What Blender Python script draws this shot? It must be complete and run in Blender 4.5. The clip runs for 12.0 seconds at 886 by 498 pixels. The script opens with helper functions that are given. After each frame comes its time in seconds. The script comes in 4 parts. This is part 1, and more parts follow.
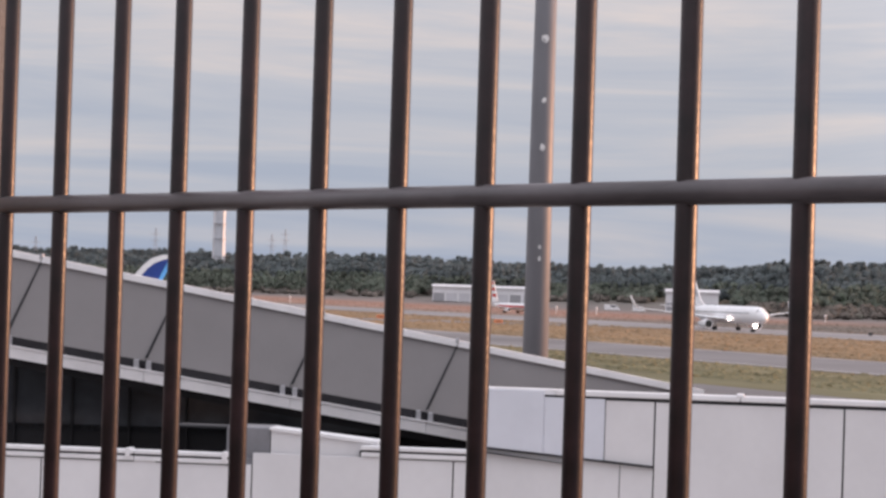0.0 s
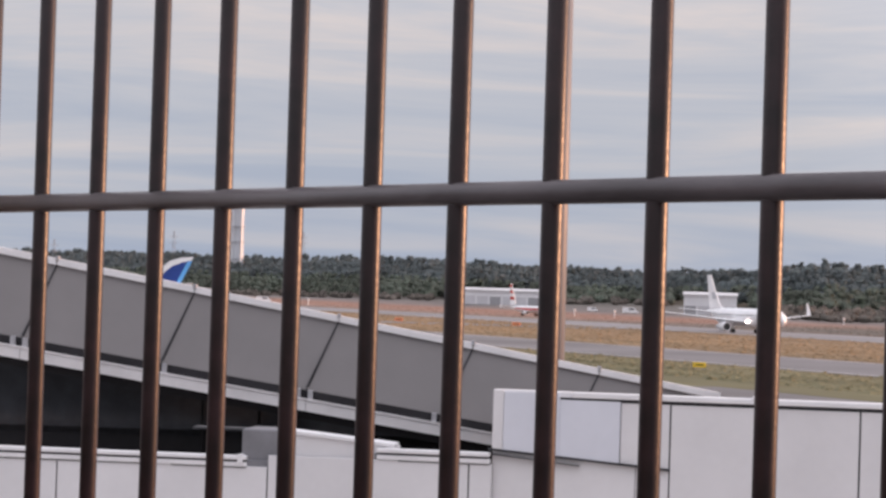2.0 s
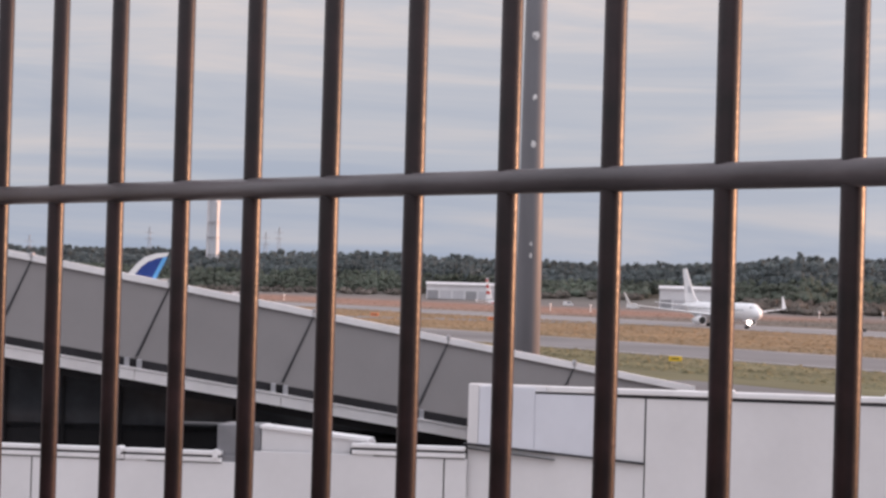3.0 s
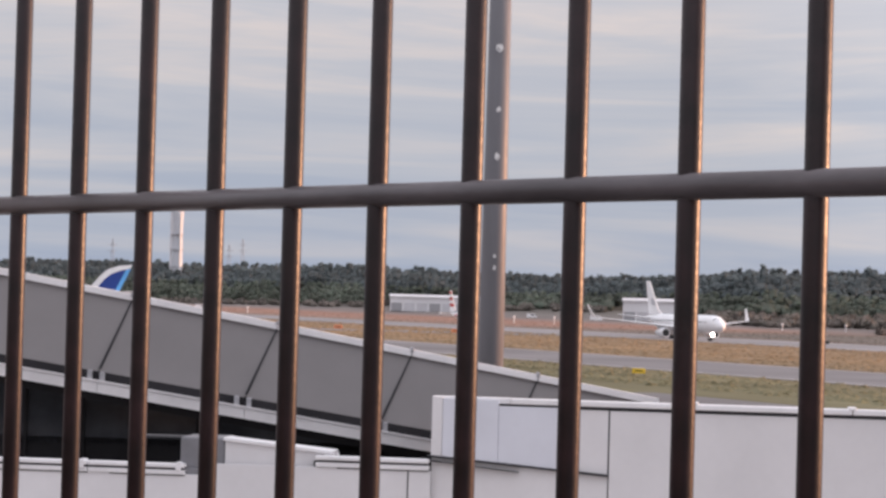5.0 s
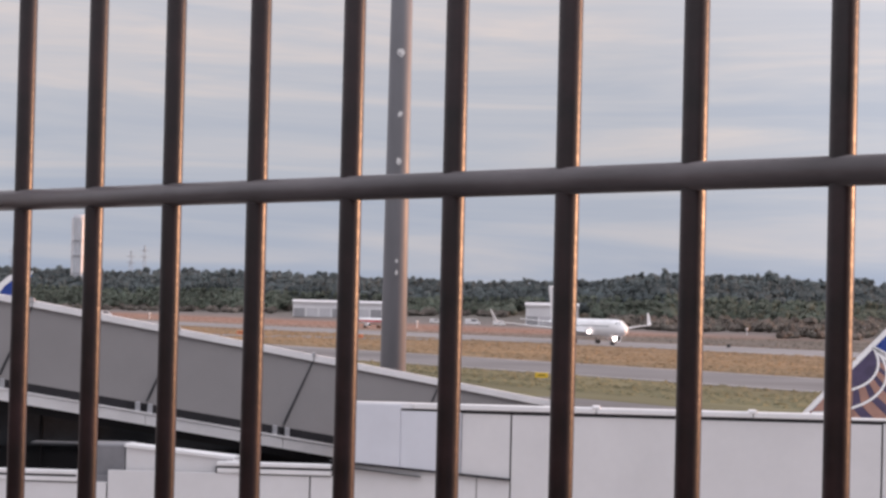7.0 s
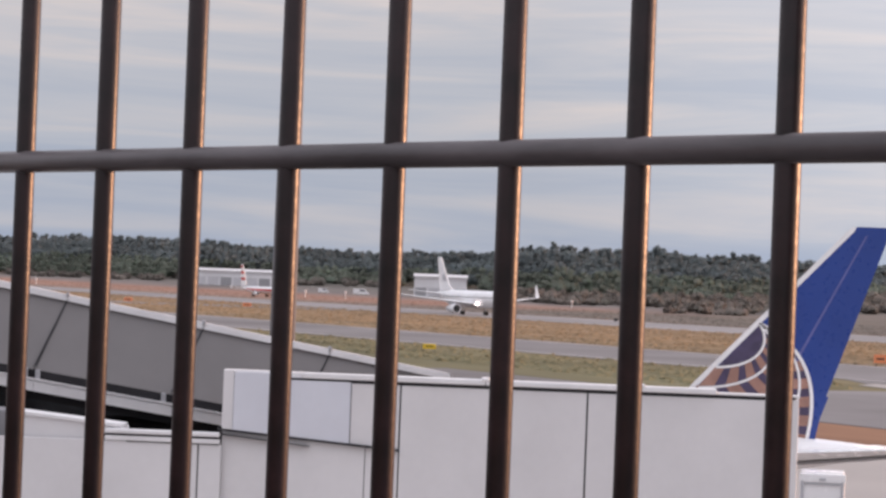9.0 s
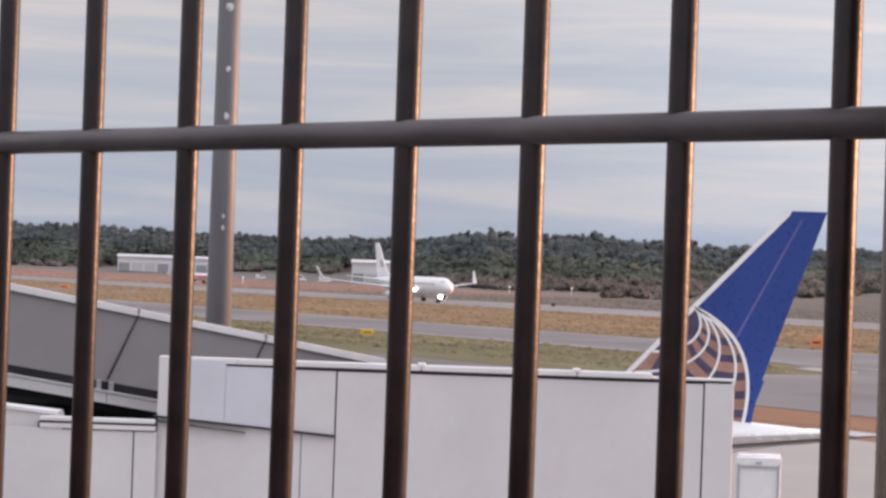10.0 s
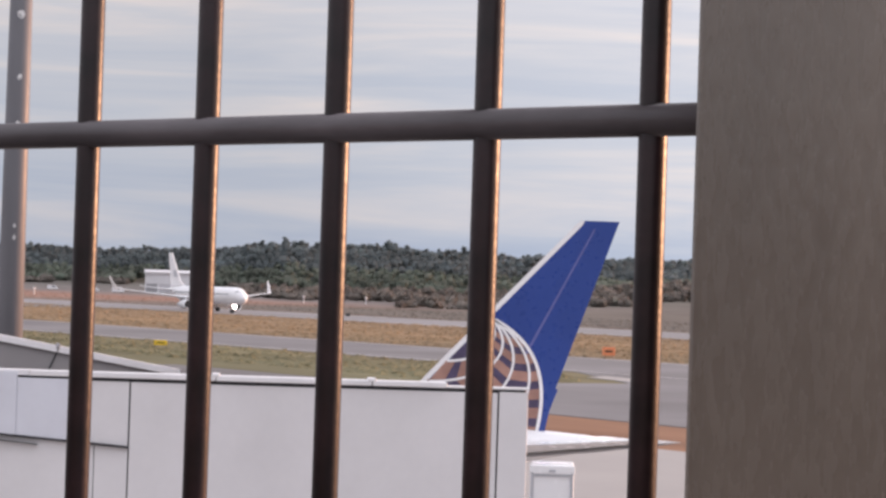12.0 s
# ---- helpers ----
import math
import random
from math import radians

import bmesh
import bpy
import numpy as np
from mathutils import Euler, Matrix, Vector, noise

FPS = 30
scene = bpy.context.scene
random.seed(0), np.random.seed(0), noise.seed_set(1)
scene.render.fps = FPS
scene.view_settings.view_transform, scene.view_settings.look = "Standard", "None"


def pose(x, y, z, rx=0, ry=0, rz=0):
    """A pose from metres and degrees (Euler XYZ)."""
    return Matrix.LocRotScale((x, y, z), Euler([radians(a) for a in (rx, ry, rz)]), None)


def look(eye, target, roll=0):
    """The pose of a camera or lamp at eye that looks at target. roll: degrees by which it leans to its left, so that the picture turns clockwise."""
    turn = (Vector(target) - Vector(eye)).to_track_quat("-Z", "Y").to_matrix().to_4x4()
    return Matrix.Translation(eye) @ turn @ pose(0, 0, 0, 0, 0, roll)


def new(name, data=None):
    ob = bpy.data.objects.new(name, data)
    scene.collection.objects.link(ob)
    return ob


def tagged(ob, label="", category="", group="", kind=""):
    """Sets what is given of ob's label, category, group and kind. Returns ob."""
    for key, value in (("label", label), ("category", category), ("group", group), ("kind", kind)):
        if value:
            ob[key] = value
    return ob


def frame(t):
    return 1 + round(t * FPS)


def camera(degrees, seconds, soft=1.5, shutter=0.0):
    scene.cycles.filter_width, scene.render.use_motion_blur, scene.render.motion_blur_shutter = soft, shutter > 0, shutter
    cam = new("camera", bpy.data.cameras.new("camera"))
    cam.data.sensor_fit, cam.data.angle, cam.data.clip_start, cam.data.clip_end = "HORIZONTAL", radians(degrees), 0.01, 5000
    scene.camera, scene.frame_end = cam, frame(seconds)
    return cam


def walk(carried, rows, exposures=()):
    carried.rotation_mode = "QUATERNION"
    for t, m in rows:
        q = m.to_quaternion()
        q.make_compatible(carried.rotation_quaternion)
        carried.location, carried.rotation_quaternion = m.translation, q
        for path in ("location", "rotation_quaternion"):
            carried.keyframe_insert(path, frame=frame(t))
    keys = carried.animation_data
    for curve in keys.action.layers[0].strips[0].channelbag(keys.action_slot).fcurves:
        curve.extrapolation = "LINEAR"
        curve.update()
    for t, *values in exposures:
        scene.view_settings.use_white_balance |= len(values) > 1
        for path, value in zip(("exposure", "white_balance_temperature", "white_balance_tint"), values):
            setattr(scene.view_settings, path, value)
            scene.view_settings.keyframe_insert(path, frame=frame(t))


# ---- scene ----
cam = camera(19.77, 12.0, soft=2.8)
# seconds, place of the lens in metres, heading (left of +y), tilt, lean
PATH = [
    (0.0, 1.477, -1.174, 10.428, 54.54, 0.87, 1.82),
    (0.5, 1.477, -1.172, 10.431, 54.86, 1.06, 2.01),
    (1.0, 1.482, -1.163, 10.432, 54.53, 1.22, 2.20),
    (1.5, 1.483, -1.150, 10.429, 54.93, 1.02, 1.97),
    (2.0, 1.484, -1.136, 10.426, 54.95, 0.92, 1.84),
    (2.5, 1.491, -1.126, 10.424, 54.54, 0.82, 1.72),
    (3.0, 1.490, -1.122, 10.423, 54.40, 0.82, 1.64),
    (3.2, 1.484, -1.124, 10.426, 54.38, 0.97, 1.80),
    (4.8, 1.490, -1.124, 10.423, 53.65, 1.05, 1.75),
    (5.0, 1.489, -1.121, 10.422, 53.59, 1.12, 1.62),
    (5.5, 1.488, -1.114, 10.418, 53.34, 0.85, 1.53),
    (6.0, 1.478, -1.105, 10.415, 52.92, 0.74, 1.46),
    (6.5, 1.486, -1.096, 10.418, 52.12, 1.09, 1.53),
    (6.7, 1.486, -1.094, 10.416, 51.76, 1.18, 1.47),
    (8.3, 1.480, -1.129, 10.418, 50.15, 1.58, 1.75),
    (8.5, 1.472, -1.127, 10.418, 49.55, 1.41, 2.03),
    (9.0, 1.470, -1.129, 10.415, 48.89, 0.71, 2.25),
    (9.5, 1.483, -1.115, 10.415, 48.04, 0.57, 2.25),
    (10.0, 1.480, -1.102, 10.413, 47.47, 0.44, 2.01),
    (10.5, 1.475, -1.109, 10.413, 46.93, 0.77, 1.97),
    (11.0, 1.467, -1.126, 10.418, 45.94, 0.98, 2.27),
    (11.5, 1.459, -1.129, 10.415, 44.63, 1.23, 2.21),
    (12.0, 1.455, -1.085, 10.407, 42.85, 0.82, 1.91),
]


def heading(a, p):
    a, p = radians(a), radians(p)
    return Vector((-math.sin(a) * math.cos(p), math.cos(a) * math.cos(p), math.sin(p)))


walk(cam, [(t, look((x, y, z), Vector((x, y, z)) + heading(a, p), r)) for t, x, y, z, a, p, r in PATH],
     exposures=[(0, -0.20, 6750, 20), (6.5, -0.22, 6750, 20), (8.5, -0.27, 6750, 20), (9.5, -0.22, 6750, 20), (10.5, -0.18, 6750, 20), (12, -0.14, 6750, 20)])

# ---- light ----
EYE = Vector((1.48, -1.115, 10.42))
TURN = 0.345                         # the site's grid against the fence, degrees
world = bpy.data.worlds.new("sky")
scene.world = world
world.use_nodes = True
wn, wl = world.node_tree.nodes, world.node_tree.links
wn.clear()


def wnode(kind, **props):
    n = wn.new(kind)
    for k, v in props.items():
        n.inputs[k.replace("_", " ")].default_value = v
    return n


SUN_AZ, SUN_EL = -24.0, 7.0          # degrees left of +y, degrees up
sky = wn.new("ShaderNodeTexSky")
sky.sky_type, sky.sun_disc = "NISHITA", False
sky.sun_elevation, sky.sun_rotation = radians(SUN_EL), radians(-SUN_AZ)
tc = wn.new("ShaderNodeTexCoord")
sep = wn.new("ShaderNodeSeparateXYZ")
wl.new(tc.outputs["Generated"], sep.inputs[0])
# banks of stratus, drawn out along the horizon
turn = wnode("ShaderNodeMapping", Rotation=(0, 0, radians(-45)), Scale=(1.3, 1.3, 15.0))
wl.new(tc.outputs["Generated"], turn.inputs[0])
bank = wnode("ShaderNodeTexNoise", Scale=3.0, Detail=9.0, Roughness=0.6, Distortion=0.7)
wl.new(turn.outputs[0], bank.inputs["Vector"])
ramp = wn.new("ShaderNodeValToRGB")
wl.new(bank.outputs["Fac"], ramp.inputs[0])
ramp.color_ramp.elements[0].position, ramp.color_ramp.elements[0].color = 0.36, (0.485, 0.555, 0.645, 1)
ramp.color_ramp.elements[1].position, ramp.color_ramp.elements[1].color = 0.68, (0.755, 0.72, 0.70, 1)
mid = ramp.color_ramp.elements.new(0.5)
mid.color = (0.575, 0.62, 0.675, 1)
# an overcast dome: brighter towards the zenith
lift = wnode("ShaderNodeMapRange", From_Min=0.10, From_Max=0.9, To_Min=1.0, To_Max=2.3)
wl.new(sep.outputs[2], lift.inputs["Value"])
dome = wn.new("ShaderNodeVectorMath")
dome.operation = "SCALE"
# bluer air low down
low_air = wnode("ShaderNodeMapRange", From_Min=0.0, From_Max=0.105, To_Min=1.0, To_Max=0.0)
wl.new(sep.outputs[2], low_air.inputs["Value"])
cool = wn.new("ShaderNodeMix")
cool.data_type, cool.blend_type = "RGBA", "MULTIPLY"
cool.inputs["B"].default_value = (0.68, 0.81, 0.94, 1)
wl.new(low_air.outputs[0], cool.inputs["Factor"])
wl.new(ramp.outputs[0], cool.inputs["A"])
wl.new(cool.outputs["Result"], dome.inputs[0])
wl.new(lift.outputs[0], dome.inputs["Scale"])
# the cloud is brighter and warmer round the low sun
aim = wn.new("ShaderNodeVectorMath")
aim.operation = "DOT_PRODUCT"
aim.inputs[1].default_value = heading(SUN_AZ, 12.0)
wl.new(tc.outputs["Generated"], aim.inputs[0])
near_sun = wnode("ShaderNodeMapRange", From_Min=0.33, From_Max=1.0, To_Min=0.0, To_Max=1.0)
wl.new(aim.outputs["Value"], near_sun.inputs["Value"])
warm = wn.new("ShaderNodeMix")
warm.data_type = "RGBA"
warm.blend_type = "MULTIPLY"
warm.inputs["B"].default_value = (2.22, 2.16, 2.08, 1)
wl.new(near_sun.outputs[0], warm.inputs["Factor"])
wl.new(dome.outputs[0], warm.inputs["A"])
thin = wn.new("ShaderNodeVectorMath")
thin.operation = "SCALE"
wl.new(sky.outputs[0], thin.inputs[0])
thin.inputs["Scale"].default_value = 0.02
both = wn.new("ShaderNodeVectorMath")
both.operation = "ADD"
wl.new(warm.outputs["Result"], both.inputs[0])
wl.new(thin.outputs[0], both.inputs[1])
back = wnode("ShaderNodeBackground", Strength=0.98)
wl.new(both.outputs[0], back.inputs[0])
out = wn.new("ShaderNodeOutputWorld")
wl.new(back.outputs[0], out.inputs[0])

sun = new("sun", bpy.data.lights.new("sun", "SUN"))
sun.data.energy, sun.data.angle, sun.data.color = 5.0, radians(3.0), (1.0, 0.52, 0.27)
sun.matrix_world = look((0, 0, 60), Vector((0, 0, 60)) - heading(SUN_AZ, SUN_EL))

# ---- materials ----


def material(name, base, rough=0.6, metal=0.0, vary=0.15, scale=3.0, fine=40.0, bump=0.1, other=None, stretch=(1, 1, 1), spec=0.5, per_object=0.0):
    """A painted, grained surface: two scales of variation and a fine relief."""
    m = bpy.data.materials.new(name)
    m.use_nodes = True
    n, l = m.node_tree.nodes, m.node_tree.links
    b = n["Principled BSDF"]
    b.inputs["Metallic"].default_value = metal
    b.inputs["Specular IOR Level"].default_value = spec
    co = n.new("ShaderNodeTexCoord")
    mp = n.new("ShaderNodeMapping")
    mp.inputs["Scale"].default_value = stretch
    l.new(co.outputs["Object"], mp.inputs[0])
    big, small = n.new("ShaderNodeTexNoise"), n.new("ShaderNodeTexNoise")
    for t, s, d in ((big, scale, 5.0), (small, fine, 3.0)):
        t.inputs["Scale"].default_value, t.inputs["Detail"].default_value = s, d
        l.new(mp.outputs[0], t.inputs["Vector"])
    mix = n.new("ShaderNodeMix")
    mix.data_type = "RGBA"
    hi = other or tuple(min(1, c * (1 + vary)) for c in base)
    lo = tuple(c * (1 - vary) for c in base)
    mix.inputs["A"].default_value, mix.inputs["B"].default_value = (*lo, 1), (*hi, 1)
    rr = n.new("ShaderNodeMapRange")
    rr.inputs["From Min"].default_value, rr.inputs["From Max"].default_value = 0.32, 0.68
    l.new(big.outputs["Fac"], rr.inputs["Value"])
    l.new(rr.outputs[0], mix.inputs["Factor"])
    grain = n.new("ShaderNodeMapRange")
    grain.inputs["To Min"].default_value, grain.inputs["To Max"].default_value = 1 - vary * 0.6, 1 + vary * 0.6
    l.new(small.outputs["Fac"], grain.inputs["Value"])
    sc = n.new("ShaderNodeVectorMath")
    sc.operation = "SCALE"
    l.new(mix.outputs["Result"], sc.inputs[0])
    l.new(grain.outputs[0], sc.inputs["Scale"])
    tail = sc
    if per_object:
        oi, pr, s2 = n.new("ShaderNodeObjectInfo"), n.new("ShaderNodeMapRange"), n.new("ShaderNodeVectorMath")
        s2.operation = "SCALE"
        pr.inputs["To Min"].default_value, pr.inputs["To Max"].default_value = 1 - per_object, 1 + per_object
        l.new(oi.outputs["Random"], pr.inputs["Value"])
        l.new(sc.outputs[0], s2.inputs[0])
        l.new(pr.outputs[0], s2.inputs["Scale"])
        tail = s2
    l.new(tail.outputs[0], b.inputs["Base Color"])
    ro = n.new("ShaderNodeMapRange")
    ro.inputs["To Min"].default_value, ro.inputs["To Max"].default_value = max(0.02, rough - 0.12), min(1, rough + 0.12)
    l.new(small.outputs["Fac"], ro.inputs["Value"])
    l.new(ro.outputs[0], b.inputs["Roughness"])
    if bump:
        bp = n.new("ShaderNodeBump")
        bp.inputs["Strength"].default_value, bp.inputs["Distance"].default_value = bump, 0.02
        l.new(small.outputs["Fac"], bp.inputs["Height"])
        l.new(bp.outputs[0], b.inputs["Normal"])
    return m


def glow(name, color, strength):
    m = bpy.data.materials.new(name)
    m.use_nodes = True
    b = m.node_tree.nodes["Principled BSDF"]
    b.inputs["Base Color"].default_value = (*color, 1)
    b.inputs["Emission Color"].default_value = (*color, 1)
    b.inputs["Emission Strength"].default_value = strength
    return m


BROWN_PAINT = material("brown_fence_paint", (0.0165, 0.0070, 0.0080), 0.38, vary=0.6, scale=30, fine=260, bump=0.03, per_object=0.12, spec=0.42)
# rails coloured paler than the bars, for sky light on their upper side
RAIL_PAINT = material("sky_lit_rail_paint", (0.118, 0.104, 0.110), 0.36, vary=0.3, scale=20, fine=200, bump=0.03, stretch=(0.3, 1, 1))
POST_PAINT = material("brown_grey_post_paint", (0.180, 0.142, 0.113), 0.27, vary=0.22, scale=3.5, fine=90, bump=0.04, stretch=(2, 2, 0.5), spec=1.0)
WHITE_PANEL = material("white_metal_panel", (0.725, 0.715, 0.725), 0.45, vary=0.05, scale=0.8, fine=9, bump=0.03, per_object=0.02)
BLUE_PANEL = material("pale_blue_panel", (0.665, 0.685, 0.745), 0.4, vary=0.045, scale=1.0, fine=9, bump=0.03, per_object=0.02)
WHITE_TRIM = material("white_trim", (0.79, 0.78, 0.79), 0.45, vary=0.07, scale=2, fine=20, bump=0.03)
GREY_PANEL = material("grey_roof_panel", (0.212, 0.200, 0.202), 0.5, vary=0.05, scale=1.2, fine=14, bump=0.05, per_object=0.035)
GREY_METAL = material("galvanised_grey", (0.36, 0.36, 0.38), 0.5, vary=0.1, scale=2, fine=18, bump=0.05)
BEAM = material("grey_white_beam", (0.74, 0.72, 0.725), 0.5, vary=0.08, scale=1.5, fine=12, bump=0.04)
DUCT = material("dull_grey_sheet", (0.20, 0.20, 0.215), 0.5, vary=0.15, scale=2, fine=14, bump=0.05)
DECK = material("dark_deck_paving", (0.055, 0.055, 0.055), 0.8, vary=0.2, scale=1.5, fine=25, bump=0.1)
TERMINAL = material("dark_terminal_cladding", (0.05, 0.05, 0.055), 0.5, vary=0.15, scale=0.8, fine=8, bump=0.05)
JOINT = material("dark_joint", (0.035, 0.035, 0.04), 0.7, vary=0.2, bump=0)
# dark side cladding, and the painted shade under the bridge roof
DARK = material("dark_cladding_and_shade", (0.020, 0.019, 0.022), 0.6, vary=0.3, scale=1.5, fine=12, bump=0.05, spec=0.25)
MAST_PAINT = material("grey_mast_steel", (0.145, 0.145, 0.158), 0.5, metal=0.0, vary=0.12, scale=1.2, fine=14, bump=0.08, stretch=(2, 2, 0.4))
DROPPING = material("pale_stain", (0.62, 0.62, 0.62), 0.8, vary=0.2, scale=10, bump=0)
CONCRETE = material("concrete_apron", (0.31, 0.295, 0.285), 0.85, vary=0.12, scale=0.03, fine=0.6, bump=0.05)
ASPHALT = material("worn_asphalt", (0.138, 0.136, 0.143), 0.85, vary=0.3, scale=0.03, fine=0.3, bump=0.05)
RUNWAY = material("runway_asphalt", (0.182, 0.178, 0.184), 0.8, vary=0.2, scale=0.012, fine=0.2, bump=0.05)
PAVE_LINE = material("worn_marking", (0.42, 0.41, 0.40), 0.8, vary=0.15, scale=0.2, bump=0)
AIR_WHITE = material("white_aircraft_paint", (0.88, 0.88, 0.89), 0.25, vary=0.03, scale=0.3, fine=2, bump=0)
AIR_GREY = material("grey_aircraft_paint", (0.48, 0.49, 0.52), 0.35, vary=0.05, scale=0.3, fine=2, bump=0)
AIR_BLUE = material("blue_tail_paint", (0.018, 0.056, 0.27), 0.3, vary=0.07, scale=0.5, fine=5, bump=0)
AIR_DEEP = material("deep_blue_paint", (0.13, 0.14, 0.36), 0.3, vary=0.07, bump=0)
AIR_LIGHTBLUE = material("light_blue_tail_paint", (0.12, 0.42, 0.82), 0.3, vary=0.05, scale=0.5, bump=0)
LATTICE_BASE = material("dark_plum_paint", (0.075, 0.06, 0.12), 0.4, vary=0.2, bump=0)
BRONZE = material("bronze_tail_patch", (0.36, 0.20, 0.16), 0.4, vary=0.25, scale=0.7, fine=5, bump=0)
# tower's pale colour dulled and blued to carry the haze at its range
TOWER = material("hazed_tower_concrete", (0.60, 0.62, 0.66), 0.6, vary=0.06, scale=0.05, fine=0.5, bump=0)
TYRE = material("black_rubber", (0.03, 0.03, 0.03), 0.8, vary=0.2, bump=0)
ENGINE = material("engine_metal", (0.40, 0.40, 0.43), 0.3, metal=0.6, vary=0.08, bump=0)
RED = material("red_paint", (0.55, 0.07, 0.06), 0.5, vary=0.1, bump=0)
YELLOW = material("yellow_sign", (0.82, 0.55, 0.04), 0.5, vary=0.1, bump=0)
ORANGE = material("orange_sign", (0.85, 0.30, 0.14), 0.5, vary=0.1, bump=0)
SHED = material("pale_shed_cladding", (0.78, 0.78, 0.80), 0.6, vary=0.08, scale=0.06, fine=0.6, bump=0)
SHED_ROOF = material("shed_roof", (0.62, 0.62, 0.65), 0.6, vary=0.1, scale=0.06, fine=0.6, bump=0)
GLASS_DARK = material("dark_window_glass", (0.05, 0.055, 0.065), 0.12, vary=0.2, bump=0)
LAMP = glow("landing_light", (1.0, 0.92, 0.86), 14.0)
BEACON = glow("red_beacon", (1.0, 0.15, 0.12), 6.0)

# ---- mesh helpers ----


def link(name, bm, mat, parent=None, label="", smooth=False):
    me = bpy.data.meshes.new(name)
    bmesh.ops.recalc_face_normals(bm, faces=bm.faces)
    bm.to_mesh(me)
    bm.free()
    for m in (mat if isinstance(mat, (list, tuple)) else [mat]):
        me.materials.append(m)
    if smooth:
        for p in me.polygons:
            p.use_smooth = True
    ob = new(name, me)
    if parent is not None:
        ob.parent = parent
    if label:
        tagged(ob, label)
    return ob


part = link


def again(name, ob, parent, m):
    """One more object on the same mesh."""
    o = new(name, ob.data)
    o.parent = parent
    o.matrix_local = m
    return o


def empty(name, m, label, category, group=""):
    e = new(name)
    e.matrix_world = m
    return tagged(e, label, category, group)


def box(bm, lo, hi, bevel=0.0):
    vs = bmesh.ops.create_cube(bm, size=1.0)["verts"]
    for v in vs:
        v.co = Vector([lo[i] + (v.co[i] + 0.5) * (hi[i] - lo[i]) for i in range(3)])
    if bevel:
        es = list({e for v in vs for e in v.link_edges})
        bmesh.ops.bevel(bm, geom=es, offset=bevel, segments=2, affect="EDGES", profile=0.5)
    return bm


def boxed(lo, hi, bevel=0.0):
    return box(bmesh.new(), lo, hi, bevel)


def rod(bm, a, b, r, r2=None, seg=12, caps=True):
    a, b = Vector(a), Vector(b)
    r2 = r if r2 is None else r2
    m = Matrix.Translation((a + b) / 2) @ (b - a).to_track_quat("Z", "Y").to_matrix().to_4x4()
    bmesh.ops.create_cone(bm, cap_ends=caps, segments=seg, radius1=r, radius2=r2, depth=(b - a).length, matrix=m)
    return bm


def loft(rings, close=True, caps=True):
    """A skin over rings of equal length."""
    bm = bmesh.new()
    vs = [[bm.verts.new(p) for p in ring] for ring in rings]
    n = len(rings[0])
    for a, b in zip(vs, vs[1:]):
        for i in range(n if close else n - 1):
            j = (i + 1) % n
            bm.faces.new((a[i], a[j], b[j], b[i]))
    if caps and close:
        bm.faces.new(vs[0])
        bm.faces.new(vs[-1])
    return bm


def slab(points, thick_dir):
    """A plate: a polygon and its copy, moved by thick_dir."""
    bm = bmesh.new()
    t = Vector(thick_dir)
    a = [bm.verts.new(p) for p in points]
    b = [bm.verts.new(Vector(p) + t) for p in points]
    bm.faces.new(a)
    bm.faces.new(b[::-1])
    for i in range(len(a)):
        j = (i + 1) % len(a)
        bm.faces.new((a[i], a[j], b[j], b[i]))
    return bm


def site(az, d, z):
    """A place by its bearing (left of +y) and range from the deck, and its height."""
    a = radians(az + TURN)
    return Vector((EYE.x - math.sin(a) * d, EYE.y + math.cos(a) * d, z))


def facing(az, d, z=0.0):
    """A frame at a place: x to the right as seen from the deck, y away from it."""
    p = site(az, d, z)
    return pose(p.x, p.y, p.z, 0, 0, az + TURN)


# ---- ground ----
# the airfield's own axes: u along the runway, o across it, away from the terminal
FIELD = radians(45 + 33 + TURN)
U = Vector((-math.sin(FIELD), math.cos(FIELD), 0))
O = Vector((-math.sin(FIELD - math.pi / 2), math.cos(FIELD - math.pi / 2), 0))
O0 = EYE.x * O.x + EYE.y * O.y
U0 = EYE.x * U.x + EYE.y * U.y


def ground_height(u, o):
    k = min(1.0, max(0.0, (o - 620.0) / 600.0))
    return 17.0 * k * k * (3 - 2 * k)


def on_field(u, o, z=None):
    p = U * (U0 + u) + O * (O0 + o)
    p.z = ground_height(u, o) if z is None else z
    return p


